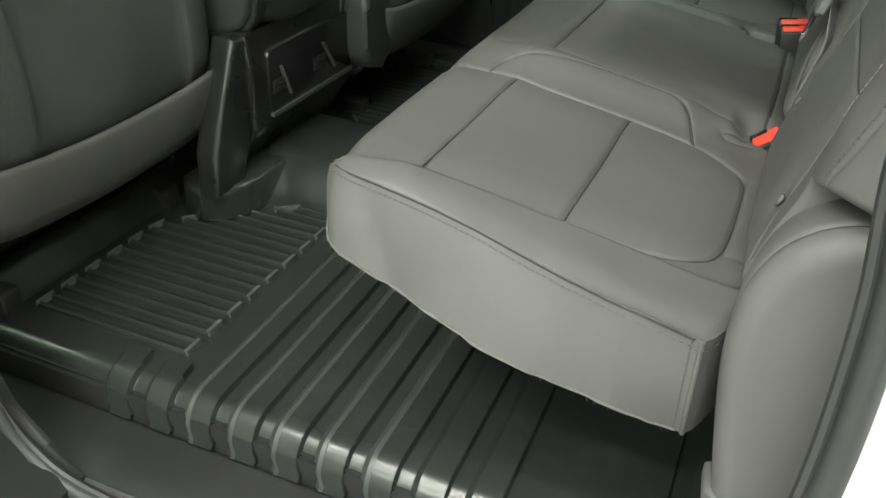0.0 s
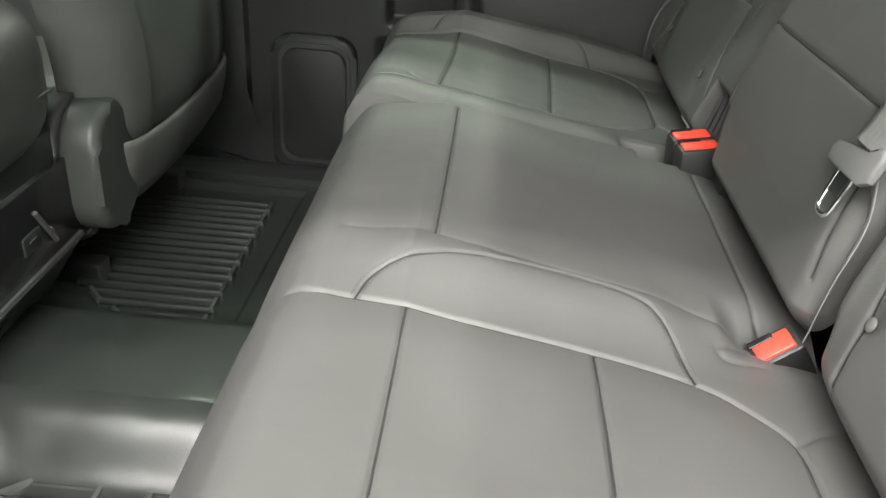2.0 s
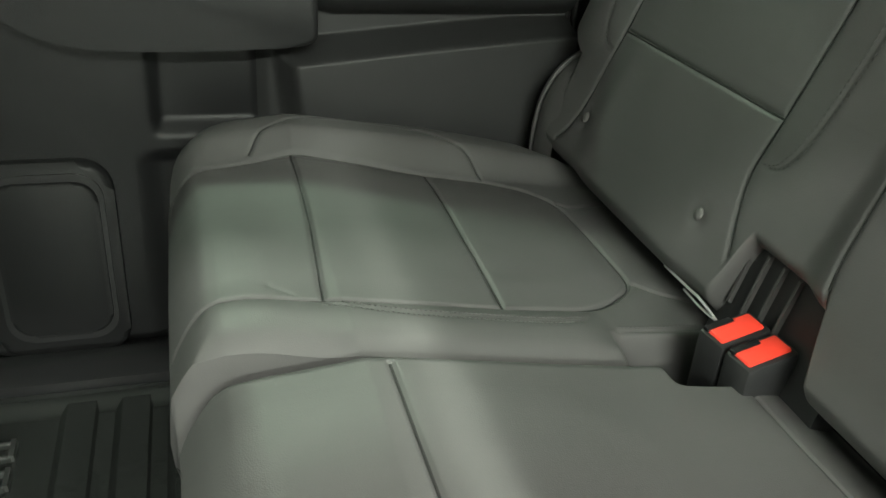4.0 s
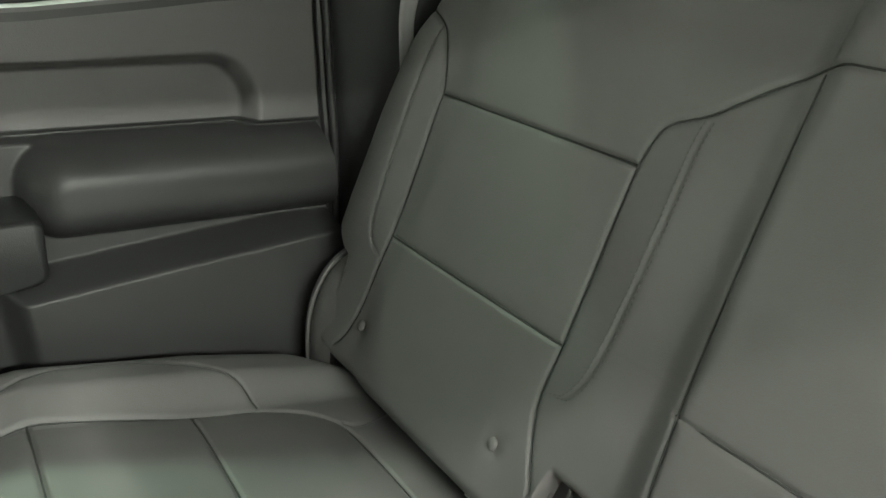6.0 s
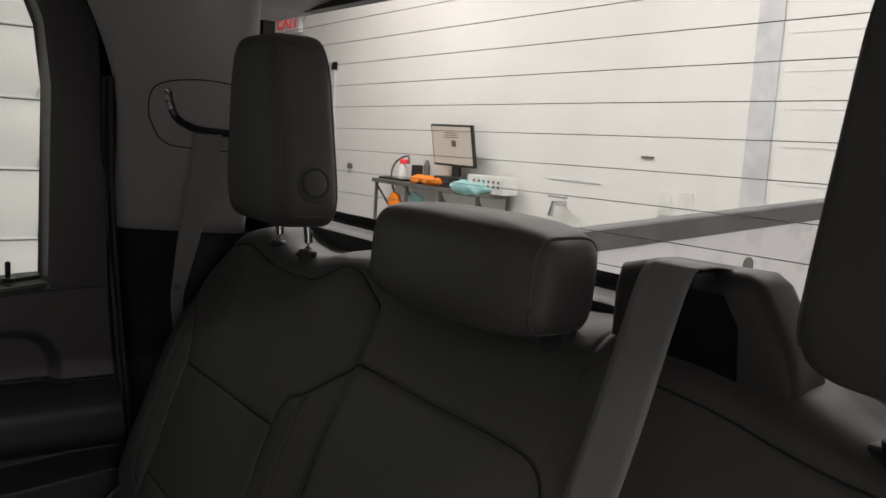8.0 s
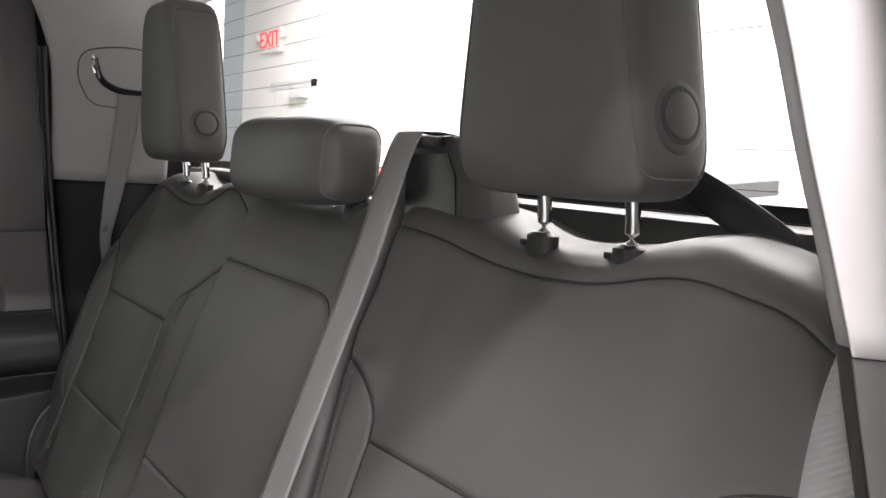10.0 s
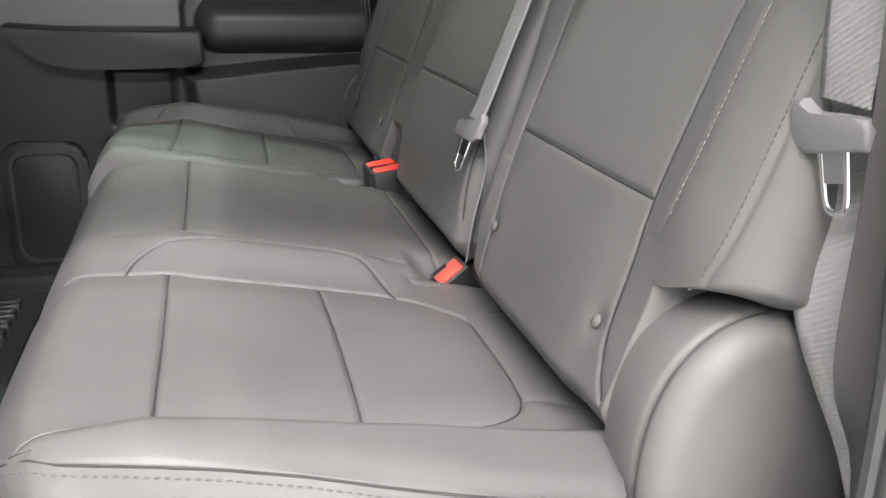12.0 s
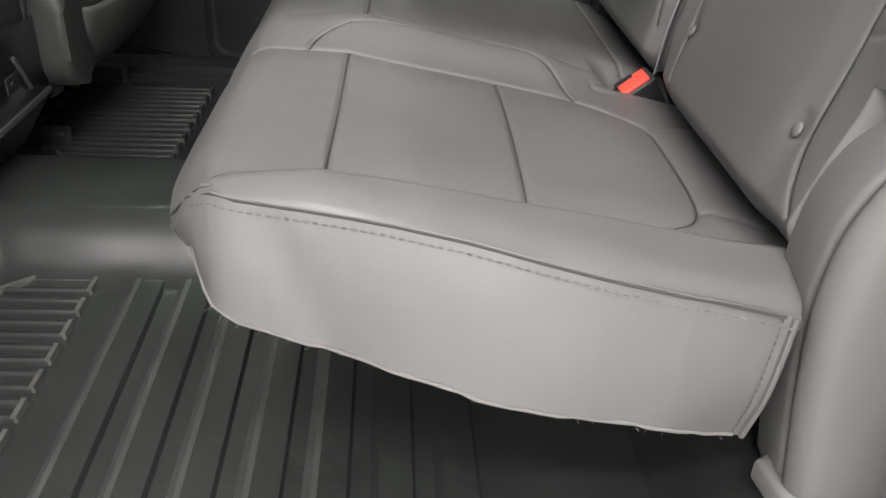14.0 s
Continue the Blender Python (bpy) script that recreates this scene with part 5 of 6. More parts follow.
part("speaker_panel", prism(rounded_rect(-0.205, 0.080, -0.069, 0.322, 0.032), 1, 1.5085, 1.55, 0.006, 4), DOOR_DARK, pocket, "", True)
frame_pts = [(0.464, 0.826), (0.478, 0.832), (0.477, 1.15), (0.472, 1.25), (0.455, 1.295), (0.40, 1.315), (-0.30, 1.315), (-0.30, 1.34), (0.45, 1.34), (0.53, 1.30), (0.547, 1.24), (0.556, 1.08), (0.566, 0.826)]
part("window_frame", prism(frame_pts, 1, 1.512, 1.60, 0.006), DOOR_TRIM, door, "dark grey window frame", True)
part("belt_strip", prism(along_belt(-0.001, 0.004, -0.28, 0.470), 1, 1.522, 1.60), DOOR_TRIM, door)
part("belt_gap", prism(along_belt(-0.011, -0.001, -0.28, 0.566), 1, 1.5265, 1.60), BLACK, door)
part("felt_strip", prism(along_belt(0.0, 0.010, -0.28, 0.470), 1, 1.562, 1.575), SEAL, door)
pane = part("window_pane", box((-0.29, 1.583, 0.770), (0.49, 1.588, 1.30)), GLASS, door, "clear door glass")
pin = part("lock_pin", tube([(0.4195, 1.548, 0.835), (0.4195, 1.548, 0.842), (0.4195, 1.548, 0.843), (0.4195, 1.548, 0.866), (0.4195, 1.548, 0.869)], [0.010, 0.010, 0.004, 0.0045, 0.003], 12), BLACK, door, "black lock pin", True)
settle(door)


def pillar_trim(far, label):
    """The moulded cover between rear door and rear window: pale above, dark below, with the belt outlet."""
    ob = thing("pillar_trim", label, "pillar", (0.64, 1.5 if far else -0.09, 0.2), kind="structure")

    def sheet(name, rows, mat, text):
        g = np.array([curve_points(r, 6) for r in rows])
        g = np.array([curve_points(g[:, k], 6) for k in range(g.shape[1])])
        a, b = g.shape[:2]
        flat = g.reshape(-1, 3)
        skin = link_mesh(name, flat, grid_quads(a, b), mat, ob, text)
        solid = skin.modifiers.new("thickness", "SOLIDIFY")
        solid.thickness, solid.offset = 0.004, 1.0 if far else -1.0
        return flat

    if far:
        upper = sheet("upper_cover", [
            [(0.578, 1.545, 0.925), (0.583, 1.527, 0.925), (0.64, 1.483, 0.925), (0.70, 1.445, 0.925), (0.765, 1.430, 0.925), (0.785, 1.53, 0.925), (0.862, 1.79, 0.925)],
            [(0.574, 1.512, 1.05), (0.580, 1.492, 1.05), (0.64, 1.447, 1.05), (0.70, 1.412, 1.05), (0.765, 1.405, 1.05), (0.785, 1.51, 1.05), (0.862, 1.78, 1.05)],
            [(0.560, 1.475, 1.17), (0.568, 1.452, 1.17), (0.64, 1.405, 1.17), (0.70, 1.376, 1.17), (0.765, 1.392, 1.17), (0.785, 1.50, 1.17), (0.862, 1.77, 1.17)],
            [(0.510, 1.43, 1.28), (0.525, 1.405, 1.28), (0.62, 1.36, 1.28), (0.70, 1.365, 1.275), (0.765, 1.386, 1.272), (0.785, 1.495, 1.272), (0.862, 1.76, 1.272)],
            [(0.46, 1.38, 1.345), (0.48, 1.35, 1.345), (0.60, 1.33, 1.335), (0.70, 1.355, 1.335), (0.765, 1.38, 1.335), (0.785, 1.49, 1.34), (0.862, 1.75, 1.345)]], PILLAR, "pale grey upper pillar cover")
        # darker than the near pillar's lower cover, its shade put into the colour
        sheet("lower_cover", [
            [(0.612, 1.565, 0.05), (0.618, 1.54, 0.05), (0.64, 1.51, 0.05), (0.70, 1.48, 0.05), (0.86, 1.46, 0.05)],
            [(0.609, 1.555, 0.55), (0.615, 1.532, 0.55), (0.64, 1.505, 0.55), (0.70, 1.47, 0.55), (0.86, 1.44, 0.55)],
            [(0.600, 1.553, 0.70), (0.606, 1.526, 0.70), (0.645, 1.499, 0.70), (0.70, 1.462, 0.70), (0.86, 1.42, 0.70)],
            [(0.581, 1.549, 0.90), (0.588, 1.530, 0.90), (0.64, 1.489, 0.90), (0.70, 1.452, 0.90), (0.86, 1.40, 0.90)],
            [(0.580, 1.547, 0.924), (0.587, 1.528, 0.924), (0.64, 1.486, 0.924), (0.70, 1.449, 0.924), (0.86, 1.395, 0.924)]], DOOR_DARK, "dark lower pillar cover")
    else:
        def near_row(z, ax, ay, bx, by):
            edge = 0.013 * min(1.0, max(0.0, (0.93 - z) / 0.28))
            across = [(bx + (ax - bx) * f, by + (ay + edge - by) * f - 0.0015 * math.sin(math.pi * f), z) for f in (0.0, 0.1, 0.35, 0.65, 0.9, 1.0)]
            ay += edge
            return [(bx + 0.02, by - 0.02, z), (bx + 0.004, by - 0.004, z), *across, (ax + 0.004, ay + 0.0025, z), (ax + 0.016, ay + 0.010, z), (ax + 0.05, ay + 0.030, z), (0.86, ay + 0.075, z)]

        sheet("upper_cover", [near_row(0.925, 0.590, -0.057, 0.612, -0.082), near_row(1.0, 0.575, -0.041, 0.600, -0.068), near_row(1.12, 0.555, -0.010, 0.582, -0.040), near_row(1.28, 0.50, 0.06, 0.53, 0.03), near_row(1.345, 0.46, 0.10, 0.49, 0.07)], PILLAR, "pale grey upper pillar cover")
        sheet("lower_cover", [near_row(0.12, 0.660, -0.095, 0.625, -0.136), near_row(0.40, 0.655, -0.092, 0.625, -0.134), near_row(0.52, 0.600, -0.112, 0.616, -0.128), near_row(0.65, 0.601, -0.105, 0.613, -0.124), near_row(0.80, 0.597, -0.086, 0.622, -0.104), near_row(0.924, 0.591, -0.056, 0.613, -0.081)], PILLAR_DARK, "dark lower pillar cover")
    if far:
        line = curve_points([(0.622, 1.449, 1.09), (0.606, 1.452, 1.13), (0.612, 1.432, 1.17), (0.66, 1.400, 1.182), (0.715, 1.376, 1.178), (0.73, 1.372, 1.165), (0.735, 1.388, 1.09), (0.725, 1.396, 1.073), (0.68, 1.42, 1.074), (0.64, 1.442, 1.078), (0.622, 1.449, 1.09)], 6)
        def on_cover(x, z):
            d = (upper[:, 0] - x) ** 2 + (upper[:, 2] - z) ** 2
            near = np.argsort(d)[:6]
            a = np.column_stack([upper[near, 0], upper[near, 2], np.ones(6)])
            return float(np.linalg.lstsq(a, upper[near, 1], rcond=None)[0] @ (x, z, 1))

        part("outlet_rim", tube([(x, on_cover(x, z - 0.009) - 0.0055, z - 0.009) for x, y, z in line], 0.0011, 6), PILLAR_DARK, ob, smooth=True)
        mouth = curve_points([(0.630, 1.424, 1.158), (0.634, 1.424, 1.135), (0.645, 1.424, 1.112), (0.668, 1.414, 1.098), (0.70, 1.402, 1.094), (0.722, 1.392, 1.092)], 6)
        part("outlet_slot", tube([(x, y - 0.004, z) for x, y, z in mouth], [0.004, *[0.0062] * (len(mouth) - 2), 0.004], 8, 1.0), GLOSS_BLACK, ob, smooth=True)
        part("outlet_lip", tube([(0.629, 1.417, 1.158), (0.628, 1.417, 1.14), (0.632, 1.416, 1.126)], 0.0055, 8), CHROME, ob, "worn bright lip", True)
    settle(ob)
    return ob


pillar_trim(True, "rear pillar cover, pale above and dark below, with belt outlet")
far_seal = thing("door_seal", "black rubber bulb seal between far door and pillar", "door seal", (0.60, 1.53, 0.3), kind="structure")
seal_line = curve_points([(0.614, 1.528, 0.30), (0.607, 1.526, 0.527), (0.602, 1.524, 0.621), (0.593, 1.523, 0.713), (0.585, 1.522, 0.802), (0.577, 1.520, 0.888), (0.570, 1.512, 0.97), (0.564, 1.498, 1.05), (0.556, 1.470, 1.17)], 5)
part("seal_bulb", tube(seal_line, 0.0052, 10), SEAL, far_seal, smooth=True)
part("seal_lip", tube([(x - 0.006, y + 0.013, z) for x, y, z in seal_line], 0.006, 8), BLACK, far_seal, smooth=True)
settle(far_seal)
pillar_trim(False, "near rear pillar cover, pale above and dark below")


# ---- rear wall and window ----
rear_wall = thing("wall_rear", "black cab rear wall below and around the window", "wall", (0.9, MID, 0.2), kind="structure")
part("lower_wall", box((0.862, -0.06, 0.03), (0.886, 1.68, 0.963)), BLACK, rear_wall)
part("upper_wall", box((0.862, -0.06, 1.306), (0.886, 1.68, 1.42)), BLACK, rear_wall)
part("side_wall", box((0.862, -0.06, 0.963), (0.886, 0.05, 1.315)), BLACK, rear_wall)
part("side_wall", box((0.862, 1.60, 0.963), (0.886, 1.68, 1.308)), BLACK, rear_wall)
part("ledge", box((0.80, 0.0, 0.90), (0.864, 2 * MID, 0.962), 0.008), BLACK, rear_wall, "black shelf below the window", True)
settle(rear_wall)
rear_window = thing("window_1", "rear cab window with fine heating wires", "window", (0.88, MID, 0.97), kind="structure")
pane = part("window_pane", box((0.876, 0.04, 0.955), (0.881, 1.61, 1.325)), GLASS, rear_window)
part("black_band", box((0.874, 0.04, 0.955), (0.8755, 1.61, 0.976)), BLACK, rear_window)
WIRE_BOW = [(0.06, 0.004), (0.4, 0.003), (0.7, 0.0), (1.0, -0.004), (1.33, -0.009), (1.595, -0.014)]
for k in range(10):
    z = 0.9835 + 0.0343 * k
    wire_line = [(0.8742, y, z + dz) for y, dz in WIRE_BOW]
    part("heating_wire", sweep(wire_line, [(-0.0005, -0.0004), (-0.0005, 0.0004), (0.0005, 0.0004), (0.0005, -0.0004)]), BENCH, rear_window)
settle(rear_window)

roof = thing("ceiling", "pale grey cloth headliner", "headliner", (0, MID, 1.33), kind="structure")
xs, ys = np.linspace(-1.2, 0.885, 60), np.linspace(-0.02, 2 * MID + 0.20, 50)
gx, gy = (q.ravel() for q in np.meshgrid(xs, ys, indexing="ij"))
gz = 1.365 - 0.030 * np.minimum(np.abs(gy - MID) / 0.72, 1) ** 3 - 0.030 * smooth01((gx - 0.62) / 0.26)
link_mesh("headliner", np.stack([gx, gy, gz], 1), grid_quads(60, 50), HEADLINER, roof)
part("roof_skin", box((-1.3, -0.02, 1.385), (0.93, 2 * MID + 0.22, 1.43), 0.01), PAINT, roof)
settle(roof)

front_wall = thing("wall_front", "plain dark dash and front door panels", "wall", (-1.5, MID, 0.3), kind="structure")
part("dash", box((-1.55, -0.15, -0.1), (-1.35, 1.56, 0.75)), BLACK, front_wall)
part("front_door", box((-1.4, 1.54, -0.1), (-0.40, 1.66, 0.83)), TRIM, front_wall)
part("front_door", box((-1.4, -0.25, -0.1), (-0.62, -0.13, 0.83)), TRIM, front_wall)
settle(front_wall)


def b_pillar(far):
    ob = thing("pillar_trim", "dark grey middle pillar cover between the doors", "pillar", (-0.4, 1.55 if far else -0.13, 0.1), kind="structure")
    y0, y1 = (1.525, 1.66) if far else (-0.25, -0.118)
    if far:
        outline = [(-0.285, 1.36), (-0.285, 0.22), (-0.27, 0.12), (-0.22, 0.06), (-0.16, 0.035), (-0.16, 0.02), (-0.66, 0.02), (-0.66, 0.05), (-0.46, 0.09), (-0.40, 0.17), (-0.385, 0.28), (-0.43, 1.36)]
    else:
        outline = [(-0.335, 1.36), (-0.335, 0.16), (-0.31, 0.08), (-0.26, 0.025), (-0.20, 0.0), (-0.2, -0.05), (-0.66, -0.05), (-0.6, 0.3), (-0.55, 1.36)]
    part("pillar_cover", prism(outline, 1, y0, y1, 0.012, 3), DOOR_DARK, ob, "", True)
    return settle(ob)


b_pillar(True)
b_pillar(False)


# ---- near door opening: seal and painted jamb ----
body_side = thing("body_side", "black inner body panel behind the far pillar", "wall", (0.7, 1.63, 0.1), kind="structure")
part("quarter_panel", box((0.560, 1.612, 0.02), (0.862, 1.67, 1.40)), BLACK, body_side)
settle(body_side)
opening = thing("door_frame", "open rear doorway edged with black rubber seal and paint", "doorway", (0.6, -0.12, 0.2), kind="structure")
loop = curve_points([(-0.355, -0.13, 1.0), (-0.345, -0.135, 0.5), (-0.335, -0.138, 0.22), (-0.31, -0.14, 0.09), (-0.255, -0.142, 0.015), (-0.17, -0.145, -0.012), (0.0, -0.145, -0.016), (0.25, -0.145, -0.016), (0.42, -0.145, -0.01), (0.50, -0.145, 0.03), (0.565, -0.147, 0.11),
                     (0.596, -0.150, 0.22), (0.609, -0.151, 0.38), (0.607, -0.151, 0.53), (0.596, -0.148, 0.65), (0.604, -0.132, 0.80), (0.606, -0.110, 0.92), (0.600, -0.090, 1.0), (0.596, -0.05, 1.12), (0.545, 0.02, 1.28), (0.46, 0.06, 1.35), (0.2, 0.07, 1.39)], 5)
part("seal_bulb", tube(loop, 0.0115, 10, 1.0, (0, 1, 0)), SEAL, opening, "black rubber bulb seal", True)
inner = [(x - 0.014 * (x > 0.3), y + 0.004, z + 0.012 * (x < 0.5)) for x, y, z in loop]
part("seal_lip", tube(inner, 0.006, 8, 1.0, (0, 1, 0)), SEAL, opening, smooth=True)
centre = np.array((0.15, 0.5))
ring_verts, n = [], len(loop)
for x, y, z in loop:
    out = np.array((x, z)) - centre
    out = out / np.linalg.norm(out) if z > 0.45 else out / np.linalg.norm(out)
    if x > 0.55 and 0.2 < z < 1.0:
        out = np.array((1.0, 0.05))
    for w, dy in ((0.008, 0.004), (0.018, -0.004), (0.050, -0.012), (0.074, -0.022), (0.090, -0.040), (0.094, -0.075)):
        ring_verts.append((x + out[0] * w, y + dy, z + out[1] * w))
link_mesh("painted_jamb", ring_verts, grid_quads(n, 6), PAINT, opening, "pale painted body metal")
settle(opening)


# ---- seat side covers ----
def side_cover(far):
    ob = thing("seat_side_cover", "smooth grey plastic cover beside the rear seat hinge", "trim panel", (0.57, 1.43 if far else -0.02, 0.1), "seat side covers")

    def flip(pts):
        return [(x, 2 * MID - y if far else y, z) for x, y, z in pts]

    arch = curve_points([(0.541, 0.205), (0.532, 0.26), (0.522, 0.33), (0.517, 0.39), (0.522, 0.445), (0.538, 0.485), (0.562, 0.511), (0.592, 0.525), (0.628, 0.528), (0.662, 0.515), (0.690, 0.47), (0.702, 0.36), (0.702, 0.205)], 8)
    tang = np.gradient(arch, axis=0)
    inward = np.stack([tang[:, 1], -tang[:, 0]], 1) / np.linalg.norm(tang, axis=1)[:, None]

    def shell(name, rings, mat, text=""):
        g = np.array([flip([(q[0] + n[0] * d, y, q[1] + n[1] * d) for d, y in rings]) for q, n in zip(arch, inward)])
        a, b = g.shape[:2]
        last = g[:, -1]
        heart = np.array((0.62, last[0, 1], 0.206))
        extra = [last + (heart - last) * k for k in (0.3, 0.65, 1.0)]
        g = np.concatenate([g, np.stack(extra, 1)], 1)
        a, b = g.shape[:2]
        return link_mesh(name, g.reshape(-1, 3), grid_quads(a, b), mat, ob, text)

    r = 0.024
    rim = [(r * (1 - math.cos(math.radians(a))), -0.0170 - r * 0.97 * math.sin(math.radians(a))) for a in range(0, 91, 9)]
    shell("cover", [(0.02, -0.0162), (0.004, -0.0162), (0.001, -0.0166)] + rim, SIDE_TRIM)
    shell("inner_cover", [(0.004, 0.045), (0.001, 0.02), (0.0, -0.004), (0.0015, -0.0095), (0.006, -0.0115), (0.02, -0.0115)], SIDE_TRIM)
    foot = [(0.528, 0.012), (0.533, -0.028), (0.552, -0.052), (0.60, -0.058), (0.71, -0.058), (0.71, 0.03), (0.56, 0.035)]
    foot = [(x, 2 * MID - y if far else y) for x, y in foot]
    part("foot", prism(foot, 2, 0.196, 0.222, 0.006, 3), SIDE_TRIM, ob, "", True)
    pin = tube(flip([(0.618, -0.004, 0.52), (0.618, -0.004, 0.545)]), 0.006, 10)
    part("hinge_pin", pin, SIDE_TRIM, ob, smooth=True)
    return settle(ob)


side_cover(False)
side_cover(True)

ledge = thing("rear_ledge", "shiny black plastic ledge below the seat cover", "sill", (0.6, -0.05, 0.1), kind="structure")
part("ledge_top", prism([(0.545, -0.10), (0.545, 0.10), (0.556, 0.165), (0.575, 0.19), (0.61, 0.198), (0.86, 0.198), (0.86, -0.10)], 1, -0.128, 0.04, 0.012, 3), LEDGE, ledge, "", True)
settle(ledge)


# ---- front seats and console, from behind ----
def front_seat(far):
    ob = thing("front_seat", "dark front seat seen from behind, with cloth back" if not far else "dark front passenger seat seen from behind with hinge cover", "car seat", (-0.5, 1.2 if far else 0.22, 0.1))

    back, out = (0.115, 0.03) if far else (0.0, 0.0)

    def f(pts):
        return [(x + back, 2 * MID - y + out if far else y, z) for x, y, z in pts]

    lo, hi = (0.0, 0.515)
    rows = []
    for z, x, w in ((0.31, -0.405, 0.0), (0.36, -0.392, 0.0), (0.45, -0.392, 0.0), (0.58, -0.415, 0.0), (0.75, -0.46, 0.01), (0.95, -0.525, 0.03), (1.0, -0.56, 0.05)):
        row = []
        for y, d in ((lo + w - 0.01, -0.10), (lo + w, -0.055), (lo + w + 0.03, -0.018), (lo + 0.085 + w, -0.004), (lo + 0.12 + w, -0.010), (0.25, 0.0), (hi - 0.12 - w, -0.010), (hi - 0.085 - w, -0.004), (hi - 0.03 - w, -0.018), (hi - w, -0.055), (hi - w + 0.01, -0.10)):
            row.append((x + d, y, z))
        rows.append(f(row))
    g = np.array([curve_points(r, 5) for r in rows])
    g = np.array([curve_points(g[:, k], 6) for k in range(g.shape[1])])
    a, b = g.shape[:2]
    link_mesh("back_cover", g.reshape(-1, 3), grid_quads(a, b), CARPET, ob, "dark cloth seat back")
    lip_rows = []
    for z, x in ((0.318, -0.398), (0.308, -0.396), (0.280, -0.40), (0.235, -0.410), (0.205, -0.43)):
        lip_rows.append(f([(x - 0.05, lo, z + 0.012), (x - 0.01, lo + 0.02, z + 0.008), (x, 0.12, z), (x, 0.25, z - 0.005), (x, 0.40, z), (x - 0.01, hi - 0.02, z + 0.008), (x - 0.05, hi, z + 0.015)]))
    g = np.array([curve_points(r, 5) for r in lip_rows])
    a, b = g.shape[:2]
    lip = link_mesh("lower_flap", g.reshape(-1, 3), grid_quads(a, b), VINYL, ob, "smooth grey flap")
    lip.modifiers.new("thickness", "SOLIDIFY").thickness = 0.006
    y = (lambda v: 2 * MID - v + out) if far else (lambda v: v)
    cush = sorted((y(0.02), y(0.50)))
    part("cushion", box((-0.92 + back, cush[0], 0.20), (-0.44 + back, cush[1], 0.34), 0.03, 3), LEATHER, ob, "", True)
    frame = sorted((y(0.05), y(0.47)))
    part("seat_frame", box((-0.9 + back, frame[0], 0.09), (-0.58 + back, frame[1], 0.2), 0.01), BLACK, ob)
    for yy in (0.06, 0.44):
        part("seat_rail", box((-0.95 + back, y(yy) - 0.02, 0.045), (-0.50 + back, y(yy) + 0.02, 0.085), 0.006), BLACK, ob)
    part("head_rest", pillow((-0.66 + back, y(0.25) - 0.13, 1.02), (-0.56 + back, y(0.25) + 0.13, 1.22), 3.6, 14), LEATHER, ob, "", True)
    if far:
        hinge = prism(rounded_rect(0.852, 0.205, 0.982, 0.398, 0.058, 8), 0, -0.36, -0.298, 0.016, 4)
        cover = part("hinge_cover", hinge, FRONT_VINYL, ob, "rounded grey hinge cover", True)
        part("cover_rim", prism(rounded_rect(0.842, 0.197, 0.992, 0.406, 0.066, 8), 0, -0.40, -0.352, 0.010, 3), BLACK, cover, "dark rim behind the cover", True)
    return settle(ob)


front_seat(False)
front_seat(True)

console = thing("center_console", "black rear console with power sockets and ports", "console", (-0.42, MID, 0.1))
part("body", prism([(-0.36, 0.375), (-0.352, 0.30), (-0.352, 0.20), (-0.41, 0.11), (-0.75, 0.08), (-0.75, 0.375)], 1, 0.52, 0.885, 0.008), CONSOLE, console)
part("side_leg", prism([(0.490, 0.377), (0.585, 0.362), (0.538, 0.254), (0.500, 0.16), (0.488, 0.108), (0.405, 0.108), (0.410, 0.19), (0.446, 0.265)], 0, -0.41, -0.362, 0.012, 4), CONSOLE, console, "upright dark console leg", True)
face = part("port_panel", prism(rounded_rect(0.565, 0.212, 0.865, 0.335, 0.012), 0, -0.362, -0.346, 0.004), GLOSS_BLACK, console, "glossy port panel", True)
part("panel_rim", sweep([(-0.346, 0.565, 0.214), (-0.344, 0.86, 0.214)], [(-0.004, -0.003), (-0.004, 0.004), (0.004, 0.004), (0.004, -0.003)]), TRIM, face)
for yy in (0.594, 0.735):
    part("port", box((-0.346, yy - 0.022, 0.252), (-0.3425, yy + 0.022, 0.278), 0.002), BLACK, face)
    part("port_metal", box((-0.3425, yy - 0.010, 0.264), (-0.341, yy + 0.010, 0.269), 0.0008), CHROME, face, "bright socket contact")
for a, b in ((0.600, 0.627), (0.752, 0.793)):
    part("divider", tube([(-0.344, a, 0.298), (-0.344, b, 0.238)], 0.0036, 8), TRIM, face, smooth=True)
part("corner_foot", pillow((-0.41, 0.525, 0.17), (-0.355, 0.57, 0.235), 2.6, 10), TRIM, console, "", True)
part("cable_clip", tube(curve_points([(-0.35, 0.868, 0.245), (-0.335, 0.885, 0.235), (-0.34, 0.895, 0.205), (-0.36, 0.89, 0.19)], 5), 0.007, 8), GLOSS_BLACK, console, smooth=True)
settle(console)

